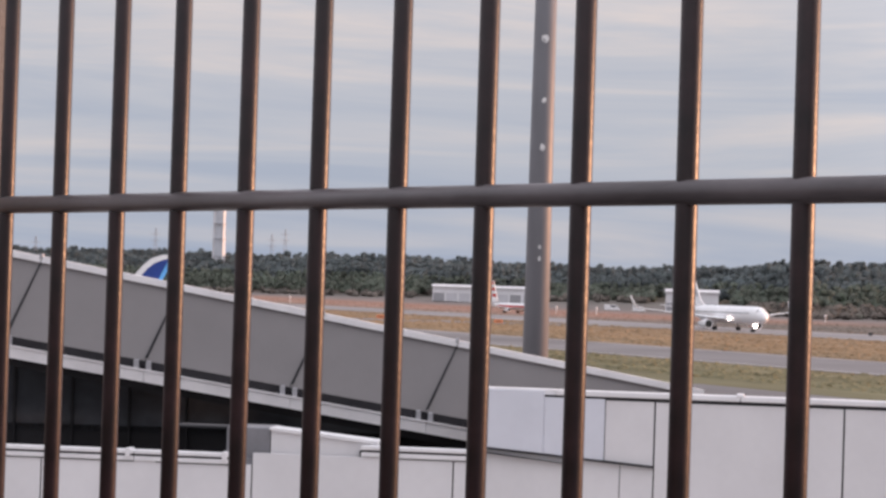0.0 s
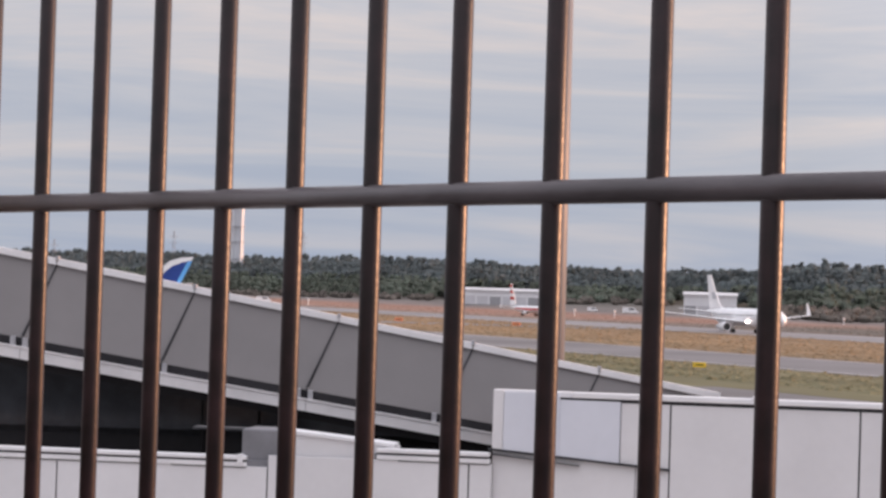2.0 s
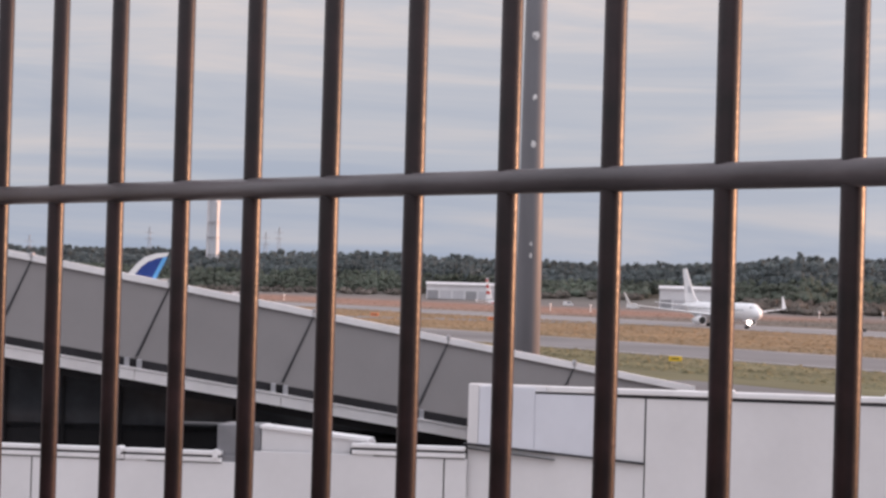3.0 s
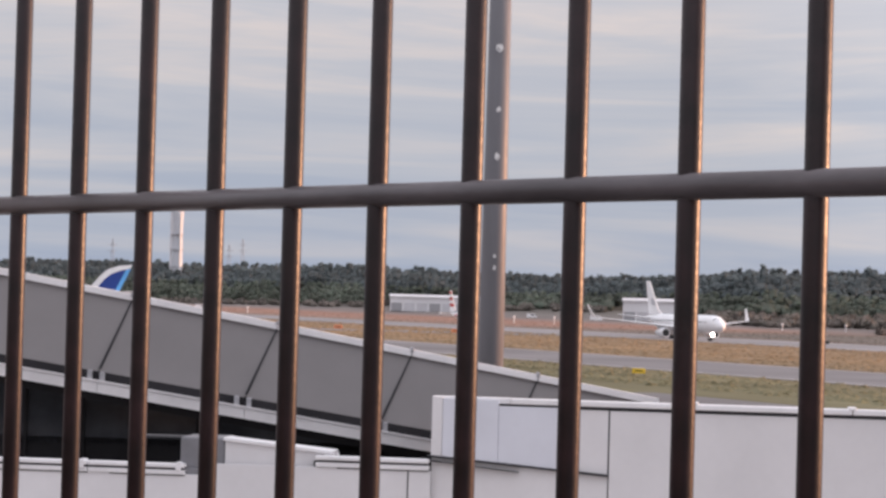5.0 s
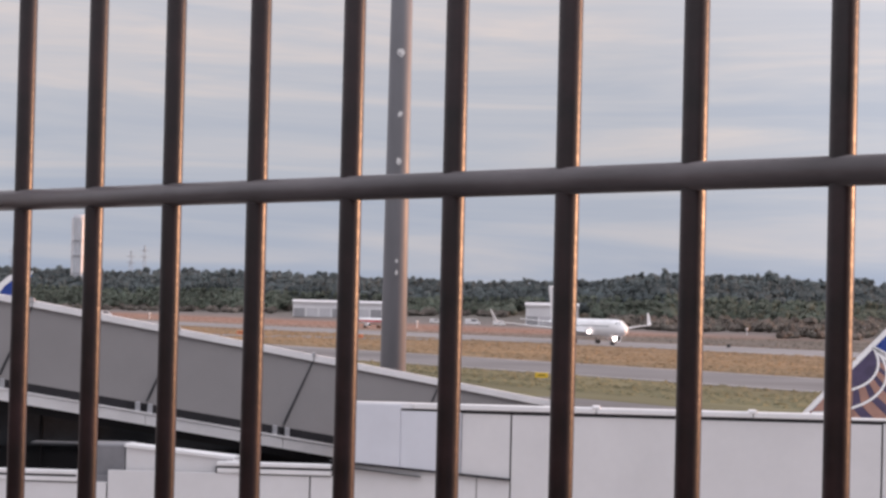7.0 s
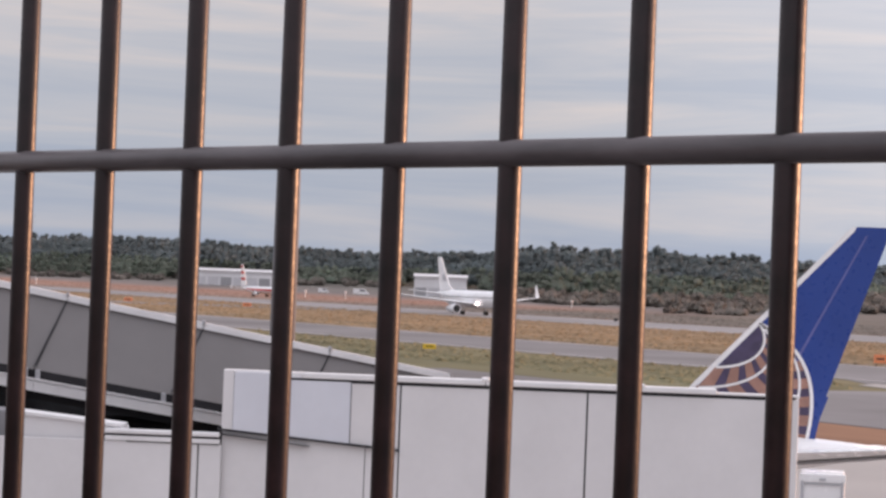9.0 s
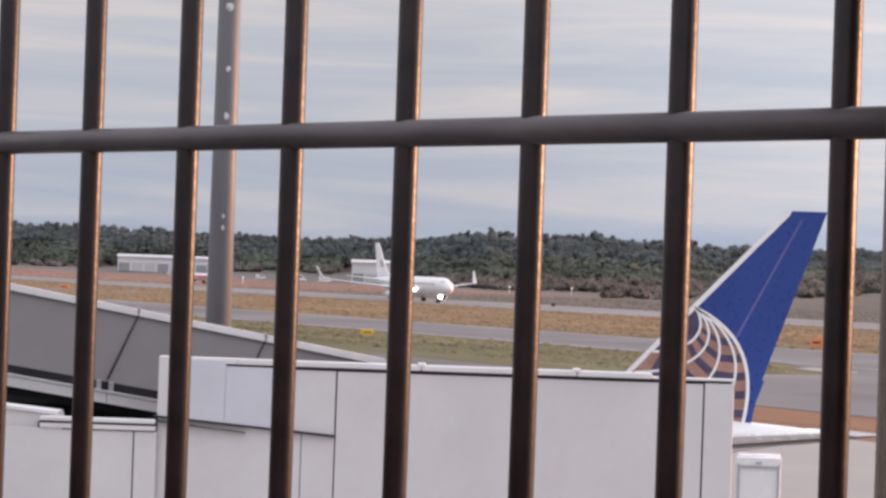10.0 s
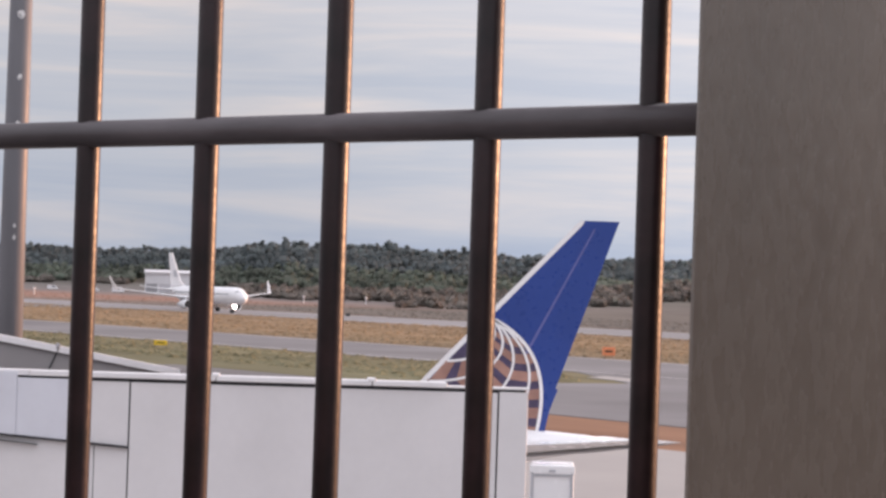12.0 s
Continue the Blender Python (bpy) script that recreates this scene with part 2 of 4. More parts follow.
def grass_material():
    m = bpy.data.materials.new("dry_airfield_grass")
    m.use_nodes = True
    n, l = m.node_tree.nodes, m.node_tree.links
    b = n["Principled BSDF"]
    b.inputs["Roughness"].default_value, b.inputs["Specular IOR Level"].default_value = 0.95, 0.1
    co = n.new("ShaderNodeTexCoord")
    dot = n.new("ShaderNodeVectorMath")
    dot.operation = "DOT_PRODUCT"
    dot.inputs[1].default_value = O
    l.new(co.outputs["Object"], dot.inputs[0])
    w = n.new("ShaderNodeTexNoise")
    w.inputs["Scale"].default_value, w.inputs["Detail"].default_value = 0.011, 6.0
    l.new(co.outputs["Object"], w.inputs["Vector"])
    sway = n.new("ShaderNodeMath")
    sway.operation = "MULTIPLY_ADD"
    l.new(w.outputs["Fac"], sway.inputs[0])
    sway.inputs[1].default_value = 70.0
    l.new(dot.outputs["Value"], sway.inputs[2])
    span = n.new("ShaderNodeMapRange")
    span.inputs["From Min"].default_value, span.inputs["From Max"].default_value = O0 + 35, O0 + 1035
    l.new(sway.outputs[0], span.inputs["Value"])
    cr = n.new("ShaderNodeValToRGB")
    e = cr.color_ramp.elements
    stops = ((0.0, (0.242, 0.135, 0.086)), (0.132, (0.236, 0.132, 0.086)), (0.146, (0.138, 0.133, 0.079)), (0.19, (0.172, 0.149, 0.088)),
             (0.215, (0.170, 0.135, 0.089)), (0.29, (0.245, 0.165, 0.097)), (0.36, (0.230, 0.159, 0.099)), (0.435, (0.200, 0.153, 0.124)), (0.50, (0.266, 0.163, 0.127)),
             (0.58, (0.266, 0.158, 0.121)), (0.68, (0.189, 0.160, 0.149)), (1.0, (0.078, 0.089, 0.065)))
    e[0].position, e[0].color = stops[0][0], (*stops[0][1], 1)
    e[1].position, e[1].color = stops[-1][0], (*stops[-1][1], 1)
    for s, c in stops[1:-1]:
        x = e.new(s)
        x.color = (*c, 1)
    l.new(span.outputs[0], cr.inputs[0])
    # tufts and mown streaks
    tuft = n.new("ShaderNodeTexNoise")
    tuft.inputs["Scale"].default_value, tuft.inputs["Detail"].default_value = 0.11, 8.0
    lay = n.new("ShaderNodeMapping")
    lay.vector_type = "TEXTURE"
    lay.inputs["Rotation"].default_value, lay.inputs["Scale"].default_value = (0, 0, FIELD + math.pi / 2), (4.0, 1.0, 1.0)
    l.new(co.outputs["Object"], lay.inputs[0])
    l.new(lay.outputs[0], tuft.inputs["Vector"])
    mr = n.new("ShaderNodeMapRange")
    mr.inputs["From Min"].default_value, mr.inputs["From Max"].default_value = 0.3, 0.7
    mr.inputs["To Min"].default_value, mr.inputs["To Max"].default_value = 0.74, 1.26
    l.new(tuft.outputs["Fac"], mr.inputs["Value"])
    sc = n.new("ShaderNodeVectorMath")
    sc.operation = "SCALE"
    # bare grey-brown ground past the runway, turning to red earth farther along
    du = n.new("ShaderNodeVectorMath")
    du.operation = "DOT_PRODUCT"
    du.inputs[1].default_value = U
    l.new(co.outputs["Object"], du.inputs[0])
    along_u, past = n.new("ShaderNodeMapRange"), n.new("ShaderNodeMapRange")
    along_u.inputs["From Min"].default_value, along_u.inputs["From Max"].default_value = U0 + 830, U0 + 980
    along_u.inputs["To Min"].default_value, along_u.inputs["To Max"].default_value = 1.0, 0.0
    past.inputs["From Min"].default_value, past.inputs["From Max"].default_value = O0 + 440, O0 + 500
    l.new(du.outputs["Value"], along_u.inputs["Value"])
    l.new(sway.outputs[0], past.inputs["Value"])
    both_m = n.new("ShaderNodeMath")
    both_m.operation = "MULTIPLY"
    l.new(along_u.outputs[0], both_m.inputs[0])
    l.new(past.outputs[0], both_m.inputs[1])
    bare = n.new("ShaderNodeMix")
    bare.data_type = "RGBA"
    bare.inputs["B"].default_value = (0.138, 0.120, 0.104, 1)
    l.new(both_m.outputs[0], bare.inputs["Factor"])
    l.new(cr.outputs[0], bare.inputs["A"])
    l.new(bare.outputs["Result"], sc.inputs[0])
    l.new(mr.outputs[0], sc.inputs["Scale"])
    l.new(sc.outputs[0], b.inputs["Base Color"])
    return m


GRASS = grass_material()

us = [-3500, -1500, -700, -300, 0, 200, 400, 600, 800, 1000, 1300, 1700, 2200, 2800, 3600, 4800]
os_ = [-1500, -500, 0, 100, 200, 300, 450, 620, 680, 740, 800, 860, 920, 980, 1040, 1100, 1160, 1220, 1600, 2400, 4600]
bm = bmesh.new()
grid = [[bm.verts.new(on_field(u, o)) for o in os_] for u in us]
for a, b in zip(grid, grid[1:]):
    for i in range(len(os_) - 1):
        bm.faces.new((a[i], b[i], b[i + 1], a[i + 1]))
ground = link("ground", bm, GRASS, smooth=True)
tagged(ground, "flat airfield ground with dry tan and olive grass", "ground", kind="structure")


def strip(name, o1, o2, mat, label, category, z=0.05, u1=-1500.0, u2=3200.0):
    bm = bmesh.new()
    pts = [on_field(u1, o1, z), on_field(u2, o1, z), on_field(u2, o2, z), on_field(u1, o2, z)]
    low = [Vector((p.x, p.y, -0.4)) for p in pts]
    t, bt = [bm.verts.new(p) for p in pts], [bm.verts.new(p) for p in low]
    bm.faces.new(t)
    for i in range(4):
        bm.faces.new((t[i], t[(i + 1) % 4], bt[(i + 1) % 4], bt[i]))
    return tagged(link(name, bm, mat), label, category, kind="structure")


apron = strip("apron", -400, 110, CONCRETE, "pale concrete aircraft apron with faint slab joints", "apron", 0.04, -900, 1400)
taxi_near = strip("taxiway_near", 130, 149, ASPHALT, "worn grey asphalt taxiway beside the apron", "taxiway", 0.05, -1500, 262)
taxi_far = strip("taxiway_far", 201, 246, ASPHALT, "grey asphalt taxiway between two strips of dry grass", "taxiway", 0.05)
runway = strip("runway", 378, 438, RUNWAY, "long pale grey asphalt runway", "runway", 0.06)
for o1, o2, host in ((382, 383.2, runway), (432, 433.2, runway), (202.5, 203.3, taxi_far), (243, 243.8, taxi_far)):
    s = strip("edge_line", o1, o2, PAVE_LINE, "worn white edge line", "line", 0.075)
    s.parent = host
    for k in ("category", "kind"):
        del s[k]
# short taxiway links across the grass
for u1, u2 in ((-330, -290), (120, 165), (700, 740)):
    strip("taxiway_link", 245, 379, ASPHALT, "grey asphalt link between taxiway and runway", "taxiway", 0.045, u1, u2)
corners = ((-200, 148.5), (222, 148.5), (221, 184), (253, 201.5), (-200, 201.5))
turning = slab([on_field(u, o, 0.045) for u, o in corners], (0, 0, -0.4))
tagged(link("turning_area", turning, ASPHALT), "grey asphalt turning area joining two taxiways", "taxiway", kind="structure")
patch = slab([on_field(u, o, 0.07) for u, o in ((224, 187), (236, 190), (240, 196), (228, 193))], (0, 0, -0.3))
tagged(link("concrete_patch", patch, CONCRETE), "pale concrete patch at the tip of a grass island", "pavement", kind="structure")

# ---- observation deck ----
deck = link("deck_floor", boxed((-9, -9, 8.6), (9, 0.35, 8.9), 0.02), DECK)
tagged(deck, "dark paved floor of the observation deck", "floor", kind="structure")

base = link("terminal_base", boxed((-9, -9, 0.05), (9, -0.4, 8.6), 0.05), TERMINAL)
tagged(base, "dark metal-clad terminal building under the deck", "wall", kind="structure")
# unseen wall, added to darken the near faces of bars and post
shade_wall = link("added_shade_wall", boxed((-9, -3.9, 8.9), (8.9, -3.6, 10.7), 0.02), TERMINAL)
tagged(shade_wall, "dark wall added out of view behind the deck", "wall", kind="structure")

PITCH, BAR_R, RAIL_Z = 0.12, 0.0080, 10.5
fence = empty("fence", pose(0, 0, 0), "dark brown painted steel fence of slim round bars", "fence")
bm = rod(bmesh.new(), (0, 0, -1.5), (0, 0, 1.25), BAR_R, seg=20)
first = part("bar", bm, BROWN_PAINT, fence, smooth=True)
# the bars are not quite evenly set
SET = (-0.0032, 0.0001, 0.0007, 0.0001, 0.0025, 0.0027, 0.0025, 0.0022, 0.0025, 0.0018, -0.0001, -0.0025, 0.0002, 0.0009)
first.location = (-8 * PITCH + SET[0], 0, RAIL_Z)
for i in range(-7, 6):
    again("bar", first, fence, pose(i * PITCH + SET[i + 8], 0, RAIL_Z, 0, 0, 37 * i))
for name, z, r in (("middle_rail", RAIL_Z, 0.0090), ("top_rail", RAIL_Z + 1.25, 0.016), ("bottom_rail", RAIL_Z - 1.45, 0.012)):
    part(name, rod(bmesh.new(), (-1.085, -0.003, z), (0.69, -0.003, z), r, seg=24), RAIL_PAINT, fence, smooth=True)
for x in (-1.21, 0.675):
    p = link("fence_post", boxed((x, -0.062, 8.9), (x + 0.13, 0.062, RAIL_Z + 1.4), 0.004), POST_PAINT)
    tagged(p, "thick square brown-grey painted steel fence post", "post", "fence posts")

# ---- white terminal corridor below the deck ----
WALL_AZ, WALL_D = 47.0, 34.0
W = facing(WALL_AZ, WALL_D)


def wall_x(az):
    """Along the corridor's front, from a bearing."""
    return WALL_D * math.tan(radians(WALL_AZ - az))


def wall_z(slope, az=WALL_AZ, d=WALL_D):
    return EYE.z + slope * d / math.cos(radians(WALL_AZ - az))


corridor = empty("terminal_corridor", W, "long white metal-clad passenger corridor with dark panel joints", "building")
XL, XP, XS, XR = wall_x(53.38), wall_x(50.52), wall_x(49.4), wall_x(40.46)
ZT = wall_z(-0.0385)
ZB = wall_z(-0.0665)
part("core", boxed((XL + 0.05, 0.06, 0.05), (XR - 0.05, 3.0, ZT - 0.30)), JOINT, corridor)


def panels(name, x1, x2, z1, z2, mat, y=0.0, gap=0.012, deep=0.05, label=""):
    return part(name, boxed((x1 + gap, y, z1 + gap), (x2 - gap, y + deep, z2 - gap), 0.006), mat, corridor, label)


# the ledge under the bluish panels falls gently towards the long wall
def ledge_z(x):
    return ZB + 0.135 - 0.185 * (x - XL) / (XS - XL)


def over_ledge(x1, x2, top, mat, y, gap, label=""):
    pts = [(x1 + gap, y, ledge_z(x1) + 0.03), (x2 - gap, y, ledge_z(x2) + 0.03), (x2 - gap, y, top), (x1 + gap, y, top)]
    return part("panel", slab(pts, (0, 0.05, 0)), mat, corridor, label)


XA, XC = XL + 0.145, XL + 0.90
over_ledge(XL + 0.02, XP, ZT - 0.11, BLUE_PANEL, -0.036, 0.0)
over_ledge(XL, XA, ZT - 0.004, WHITE_PANEL, -0.056, 0.003)
over_ledge(XA, XC, ZT - 0.03, BLUE_PANEL, -0.052, 0.005, "pale bluish metal panel")
over_ledge(XC, XP, ZT - 0.105, BLUE_PANEL, -0.045, 0.005, "pale bluish metal panel")
over_ledge(XP, XS, ZT - 0.122, WHITE_PANEL, 0.0, 0.010)
xs = [XS, wall_x(45.19), wall_x(41.14), XR]
for a, b in zip(xs, xs[1:]):
    panels("panel", a, b, 3.2, ZT - (0.112 if b < XR else 0.095), WHITE_PANEL)
    panels("panel", a, b, 0.05, 3.2, WHITE_PANEL)
x = XL
for b in (wall_x(50.15), XS):
    pts = [(x + 0.006, 0.0, 3.2), (b - 0.006, 0.0, 3.2), (b - 0.006, 0.0, ledge_z(b) - 0.004), (x + 0.006, 0.0, ledge_z(x) - 0.004)]
    part("panel", slab(pts, (0, 0.05, 0)), WHITE_PANEL, corridor)
    panels("panel", x, b, 0.05, 3.2, WHITE_PANEL)
    x = b
# coping along the top in lengths
cx = [XL + 1.05, wall_x(47.5), wall_x(44.0), wall_x(42.3)]
part("coping", boxed((XL, 0.0, ZT - 0.075), (XL + 1.05, 0.25, ZT), 0.006), WHITE_TRIM, corridor)
for a, b in zip(cx, cx[1:]):
    part("coping", boxed((a + 0.006, -0.05, ZT - 0.075), (b - 0.006, 0.22, ZT), 0.012), WHITE_TRIM, corridor)
part("coping", boxed((cx[-1] + 0.006, -0.02, ZT - 0.075), (XR, 0.22, ZT - 0.045), 0.006), WHITE_TRIM, corridor)
part("flat_roof", boxed((XL + 0.1, 0.22, ZT - 0.3), (XR - 0.05, 3.0, ZT - 0.22)), GREY_METAL, corridor)
# dark strip deepens the shade line below the coping
part("shadow_joint", boxed((XC, 0.04, ZT - 0.32), (XR - 0.05, 0.10, ZT - 0.06)), JOINT, corridor)
for x in (wall_x(47.5), wall_x(44.0)):
    part("coping_cleat", boxed((x - 0.05, -0.06, ZT - 0.02), (x + 0.05, 0.3, ZT + 0.025), 0.008), WHITE_TRIM, corridor)
part("end_panel", boxed((XR - 0.04, 0.06, 0.05), (XR, 3.0, ZT - 0.2), 0.006), WHITE_PANEL, corridor)
a, b = Vector((XL - 0.05, -0.07, ledge_z(XL - 0.05))), Vector((XS, -0.07, ledge_z(XS)))
part("drip_ledge", slab([a, b, b + Vector((0, 0, 0.022)), a + Vector((0, 0, 0.022))], (0, 0.12, 0)), JOINT, corridor)

# lower wing beside it, in front of the ramp
low = empty("lower_wing", W, "low white metal-clad wing with a double white coping", "building")
YL = -0.12
LX0, LX1 = wall_x(66.5), XL - 0.01
zl = wall_z(-0.0668, 60, WALL_D)
part("core", boxed((LX0, YL + 0.06, 0.05), (LX1 - 0.05, YL + 1.4, zl - 0.2)), JOINT, low)
part("core", boxed((wall_x(56.0), YL + 0.06, zl - 0.2), (LX1 - 0.05, YL + 0.2, zl + 0.10)), JOINT, low)
edges = [LX0, wall_x(63.05), wall_x(58.38), wall_x(53.87), LX1 + 0.03]
for a, b in zip(edges, edges[1:]):
    rise = 0.165 if a >= wall_x(58.4) else 0.0
    part("panel", boxed((a + 0.010, YL, 3.0), (b - 0.010, YL + 0.05, zl + rise - 0.145), 0.006), WHITE_PANEL, low)
    part("panel", boxed((a + 0.010, YL, 0.05), (b - 0.010, YL + 0.05, 2.98), 0.006), WHITE_PANEL, low)
for a, b, up in ((LX0, wall_x(61.0), 0.0), (wall_x(61.0), wall_x(58.85), 0.0), (wall_x(55.95), LX1, 0.175)):
    part("coping", boxed((a + 0.005, YL - 0.05, zl + up - 0.055), (b - 0.005, YL + 0.16, zl + up), 0.012), WHITE_TRIM, low)
    part("coping", boxed((a + 0.005, YL - 0.03, zl + up - 0.15), (b - 0.005, YL + 0.16, zl + up - 0.085), 0.012), WHITE_TRIM, low)
    part("coping_groove", boxed((a + 0.01, YL - 0.02, zl + up - 0.09), (b - 0.01, YL + 0.12, zl + up - 0.05)), JOINT, low)
    # thin dark strip painted in as the shadow under the lower coping
    part("coping_shade", boxed((a + 0.3, YL - 0.014, zl + up - 0.164), (b - 0.005, YL + 0.04, zl + up - 0.147)), JOINT, low)
    if not up:
        part("coping_cleat", boxed((b - 0.12, YL - 0.06, zl + up - 0.1), (b - 0.05, YL + 0.2, zl + up + 0.02), 0.008), WHITE_TRIM, low)
# the lower lip runs on along the corridor's foot and thins out
lx2 = wall_x(51.4)
part("lip", slab([(LX1 + 0.02, YL + 0.03, ledge_z(XL) - 0.055), (lx2, YL + 0.03, ledge_z(lx2) - 0.074), (lx2, YL + 0.03, ledge_z(lx2) - 0.068), (LX1 + 0.02, YL + 0.03, ledge_z(XL) - 0.040)], (0, 0.088, 0)), JOINT, low, "thin dark flashing lip")
bx0, bx1 = wall_x(58.0), wall_x(55.75)
part("stair_hood", slab([(bx0, YL + 0.1, zl - 0.2), (bx1, YL + 0.1, zl - 0.2), (bx1, YL + 0.1, zl + 0.20), (bx0, YL + 0.1, zl + 0.335)], (0, 0.45, 0)), WHITE_PANEL, low)
part("hood_edge", slab([(bx0 - 0.02, YL + 0.06, zl + 0.33), (bx1 + 0.10, YL + 0.06, zl + 0.195), (bx1 + 0.10, YL + 0.06, zl + 0.235), (bx0 - 0.02, YL + 0.06, zl + 0.37)], (0, 0.5, 0)), WHITE_TRIM, low)
part("hood_foot", boxed((bx1 - 0.02, YL + 0.05, zl - 0.10), (bx1 + 0.10, YL + 0.7, zl + 0.19), 0.01), WHITE_TRIM, low)
part("duct", boxed((wall_x(59.0), YL + 0.1, zl - 0.13), (wall_x(58.02), YL + 0.9, zl + 0.36), 0.02), DUCT, low, "dull grey sheet metal duct box")
part("duct_lip", boxed((wall_x(59.25), YL + 0.04, zl - 0.17), (wall_x(58.0), YL + 0.1, zl - 0.06), 0.01), DUCT, low)
part("duct_pipe", boxed((wall_x(60.3), YL + 0.6, zl + 0.30), (wall_x(58.9), YL + 0.9, zl + 0.34), 0.02), TERMINAL, low)

# ---- sloping passenger bridge ----
RD = 38.0
R = facing(56.0, RD)


def ramp_x(az):
    return RD * math.tan(radians(56.0 - az))


def ramp_z(az, slope):
    return EYE.z + slope * RD / math.cos(radians(56.0 - az))


bridge = empty("passenger_bridge", R, "sloping grey passenger bridge with slanted roof panels and white edge trims", "bridge")
xa, za = ramp_x(66.4), ramp_z(66.4, 0.0148)
xb, zb = ramp_x(48.3), ramp_z(48.3, -0.0388)
k = (zb - za) / (xb - xa)


def on_top(x):
    return za + (x - xa) * k


tops = [xa] + [ramp_x(a) for a in (63.24, 60.17, 56.92, 53.88, 51.03)] + [xb]
LEAN, DROP, OUT = -0.44, -1.03, -0.30


def drop(x):
    """How far the lower edge hangs below the upper: more towards the high end."""
    return DROP + 0.019 * (x - ramp_x(54.0))


for a, b in zip(tops, tops[1:]):
    g = 0.012
    pts = [(a + g, 0, on_top(a + g)), (b - g, 0, on_top(b - g)), (b - g + LEAN, OUT, on_top(b - g + LEAN) + drop(b - g + LEAN) - 0.035), (a + g + LEAN, OUT, on_top(a + g + LEAN) + drop(a + g + LEAN) - 0.035)]
    part("roof_panel", slab(pts, (0, 0.05, 0)), GREY_PANEL, bridge)
pts = [(xa, 0.05, za - 0.03), (xb, 0.05, zb - 0.03), (xb + LEAN, OUT + 0.06, on_top(xb + LEAN) + drop(xb)), (xa + LEAN, OUT + 0.06, on_top(xa + LEAN) + drop(xa))]
part("joint_backing", slab(pts, (0, 0.08, 0)), JOINT, bridge)


def along(name, dz1, dz2, y1, y2, mat, x1=xa, x2=xb, label="", hang=False):
    """A member that follows the slope."""
    h1, h2 = (on_top(x1) + drop(x1), on_top(x2) + drop(x2)) if hang else (on_top(x1), on_top(x2))
    pts = [(x1, y1, h1 + dz1), (x2, y1, h2 + dz1), (x2, y1, h2 + dz2), (x1, y1, h1 + dz2)]
    return part(name, slab(pts, (0, y2 - y1, 0)), mat, bridge, label)


for a, b in zip(tops, tops[1:]):
    along("ridge_trim", -0.015, 0.082, -0.06, 0.35, WHITE_TRIM, a + 0.008, b - 0.008)
along("roof", -0.01, 0.03, 0.35, 2.6, GREY_METAL)
# a near-black strip stands in for shade beneath the roof edge
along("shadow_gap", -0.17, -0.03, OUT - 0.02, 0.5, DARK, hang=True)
for a, b in zip(tops, tops[1:]):
    along("gutter_beam", -0.335, -0.155, OUT - 0.22, 0.3, BEAM, a + LEAN + 0.004, b + LEAN - 0.004, hang=True)
along("gutter_lip", -0.17, -0.145, OUT - 0.24, OUT - 0.2, BEAM, hang=True)
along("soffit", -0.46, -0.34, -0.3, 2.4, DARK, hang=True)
# brackets at the joints, two and two
for a in tops[1:-1]:
    for dx in (-0.12, 0.06):
        x = a + LEAN + dx
        z = on_top(x) + drop(x)
        part("bracket", boxed((x - 0.035, OUT - 0.2, z - 0.17), (x + 0.035, OUT - 0.05, z - 0.02), 0.008), GREY_METAL, bridge)
    part("ridge_clip", boxed((a - 0.02, -0.08, on_top(a) + 0.05), (a + 0.03, 0.1, on_top(a) + 0.115), 0.006), GREY_METAL, bridge)
    part("batten", slab([(a - 0.012, -0.02, on_top(a)), (a + 0.012, -0.02, on_top(a)), (a + 0.012 + LEAN, OUT - 0.02, on_top(a + LEAN) + drop(a)), (a - 0.012 + LEAN, OUT - 0.02, on_top(a + LEAN) + drop(a))], (0, 0.03, 0)), JOINT, bridge)
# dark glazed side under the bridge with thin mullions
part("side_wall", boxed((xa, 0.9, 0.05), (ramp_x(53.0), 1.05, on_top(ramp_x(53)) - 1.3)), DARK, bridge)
pts = [(xa, 0.9, on_top(ramp_x(53)) - 1.4), (ramp_x(53.0), 0.9, on_top(ramp_x(53)) - 1.4), (ramp_x(53), 0.9, on_top(ramp_x(53)) - 1.2), (xa, 0.9, za - 1.2)]
part("side_glazing", slab(pts, (0, 0.12, 0)), GLASS_DARK, bridge)
for i, a in enumerate((65.3, 63.9, 62.6, 61.3, 60.0, 58.7)):
    x = ramp_x(a)
    part("mullion", boxed((x - 0.02, 0.84, 6.0), (x + 0.02, 0.9, on_top(x) - 1.3)), DARK, bridge)

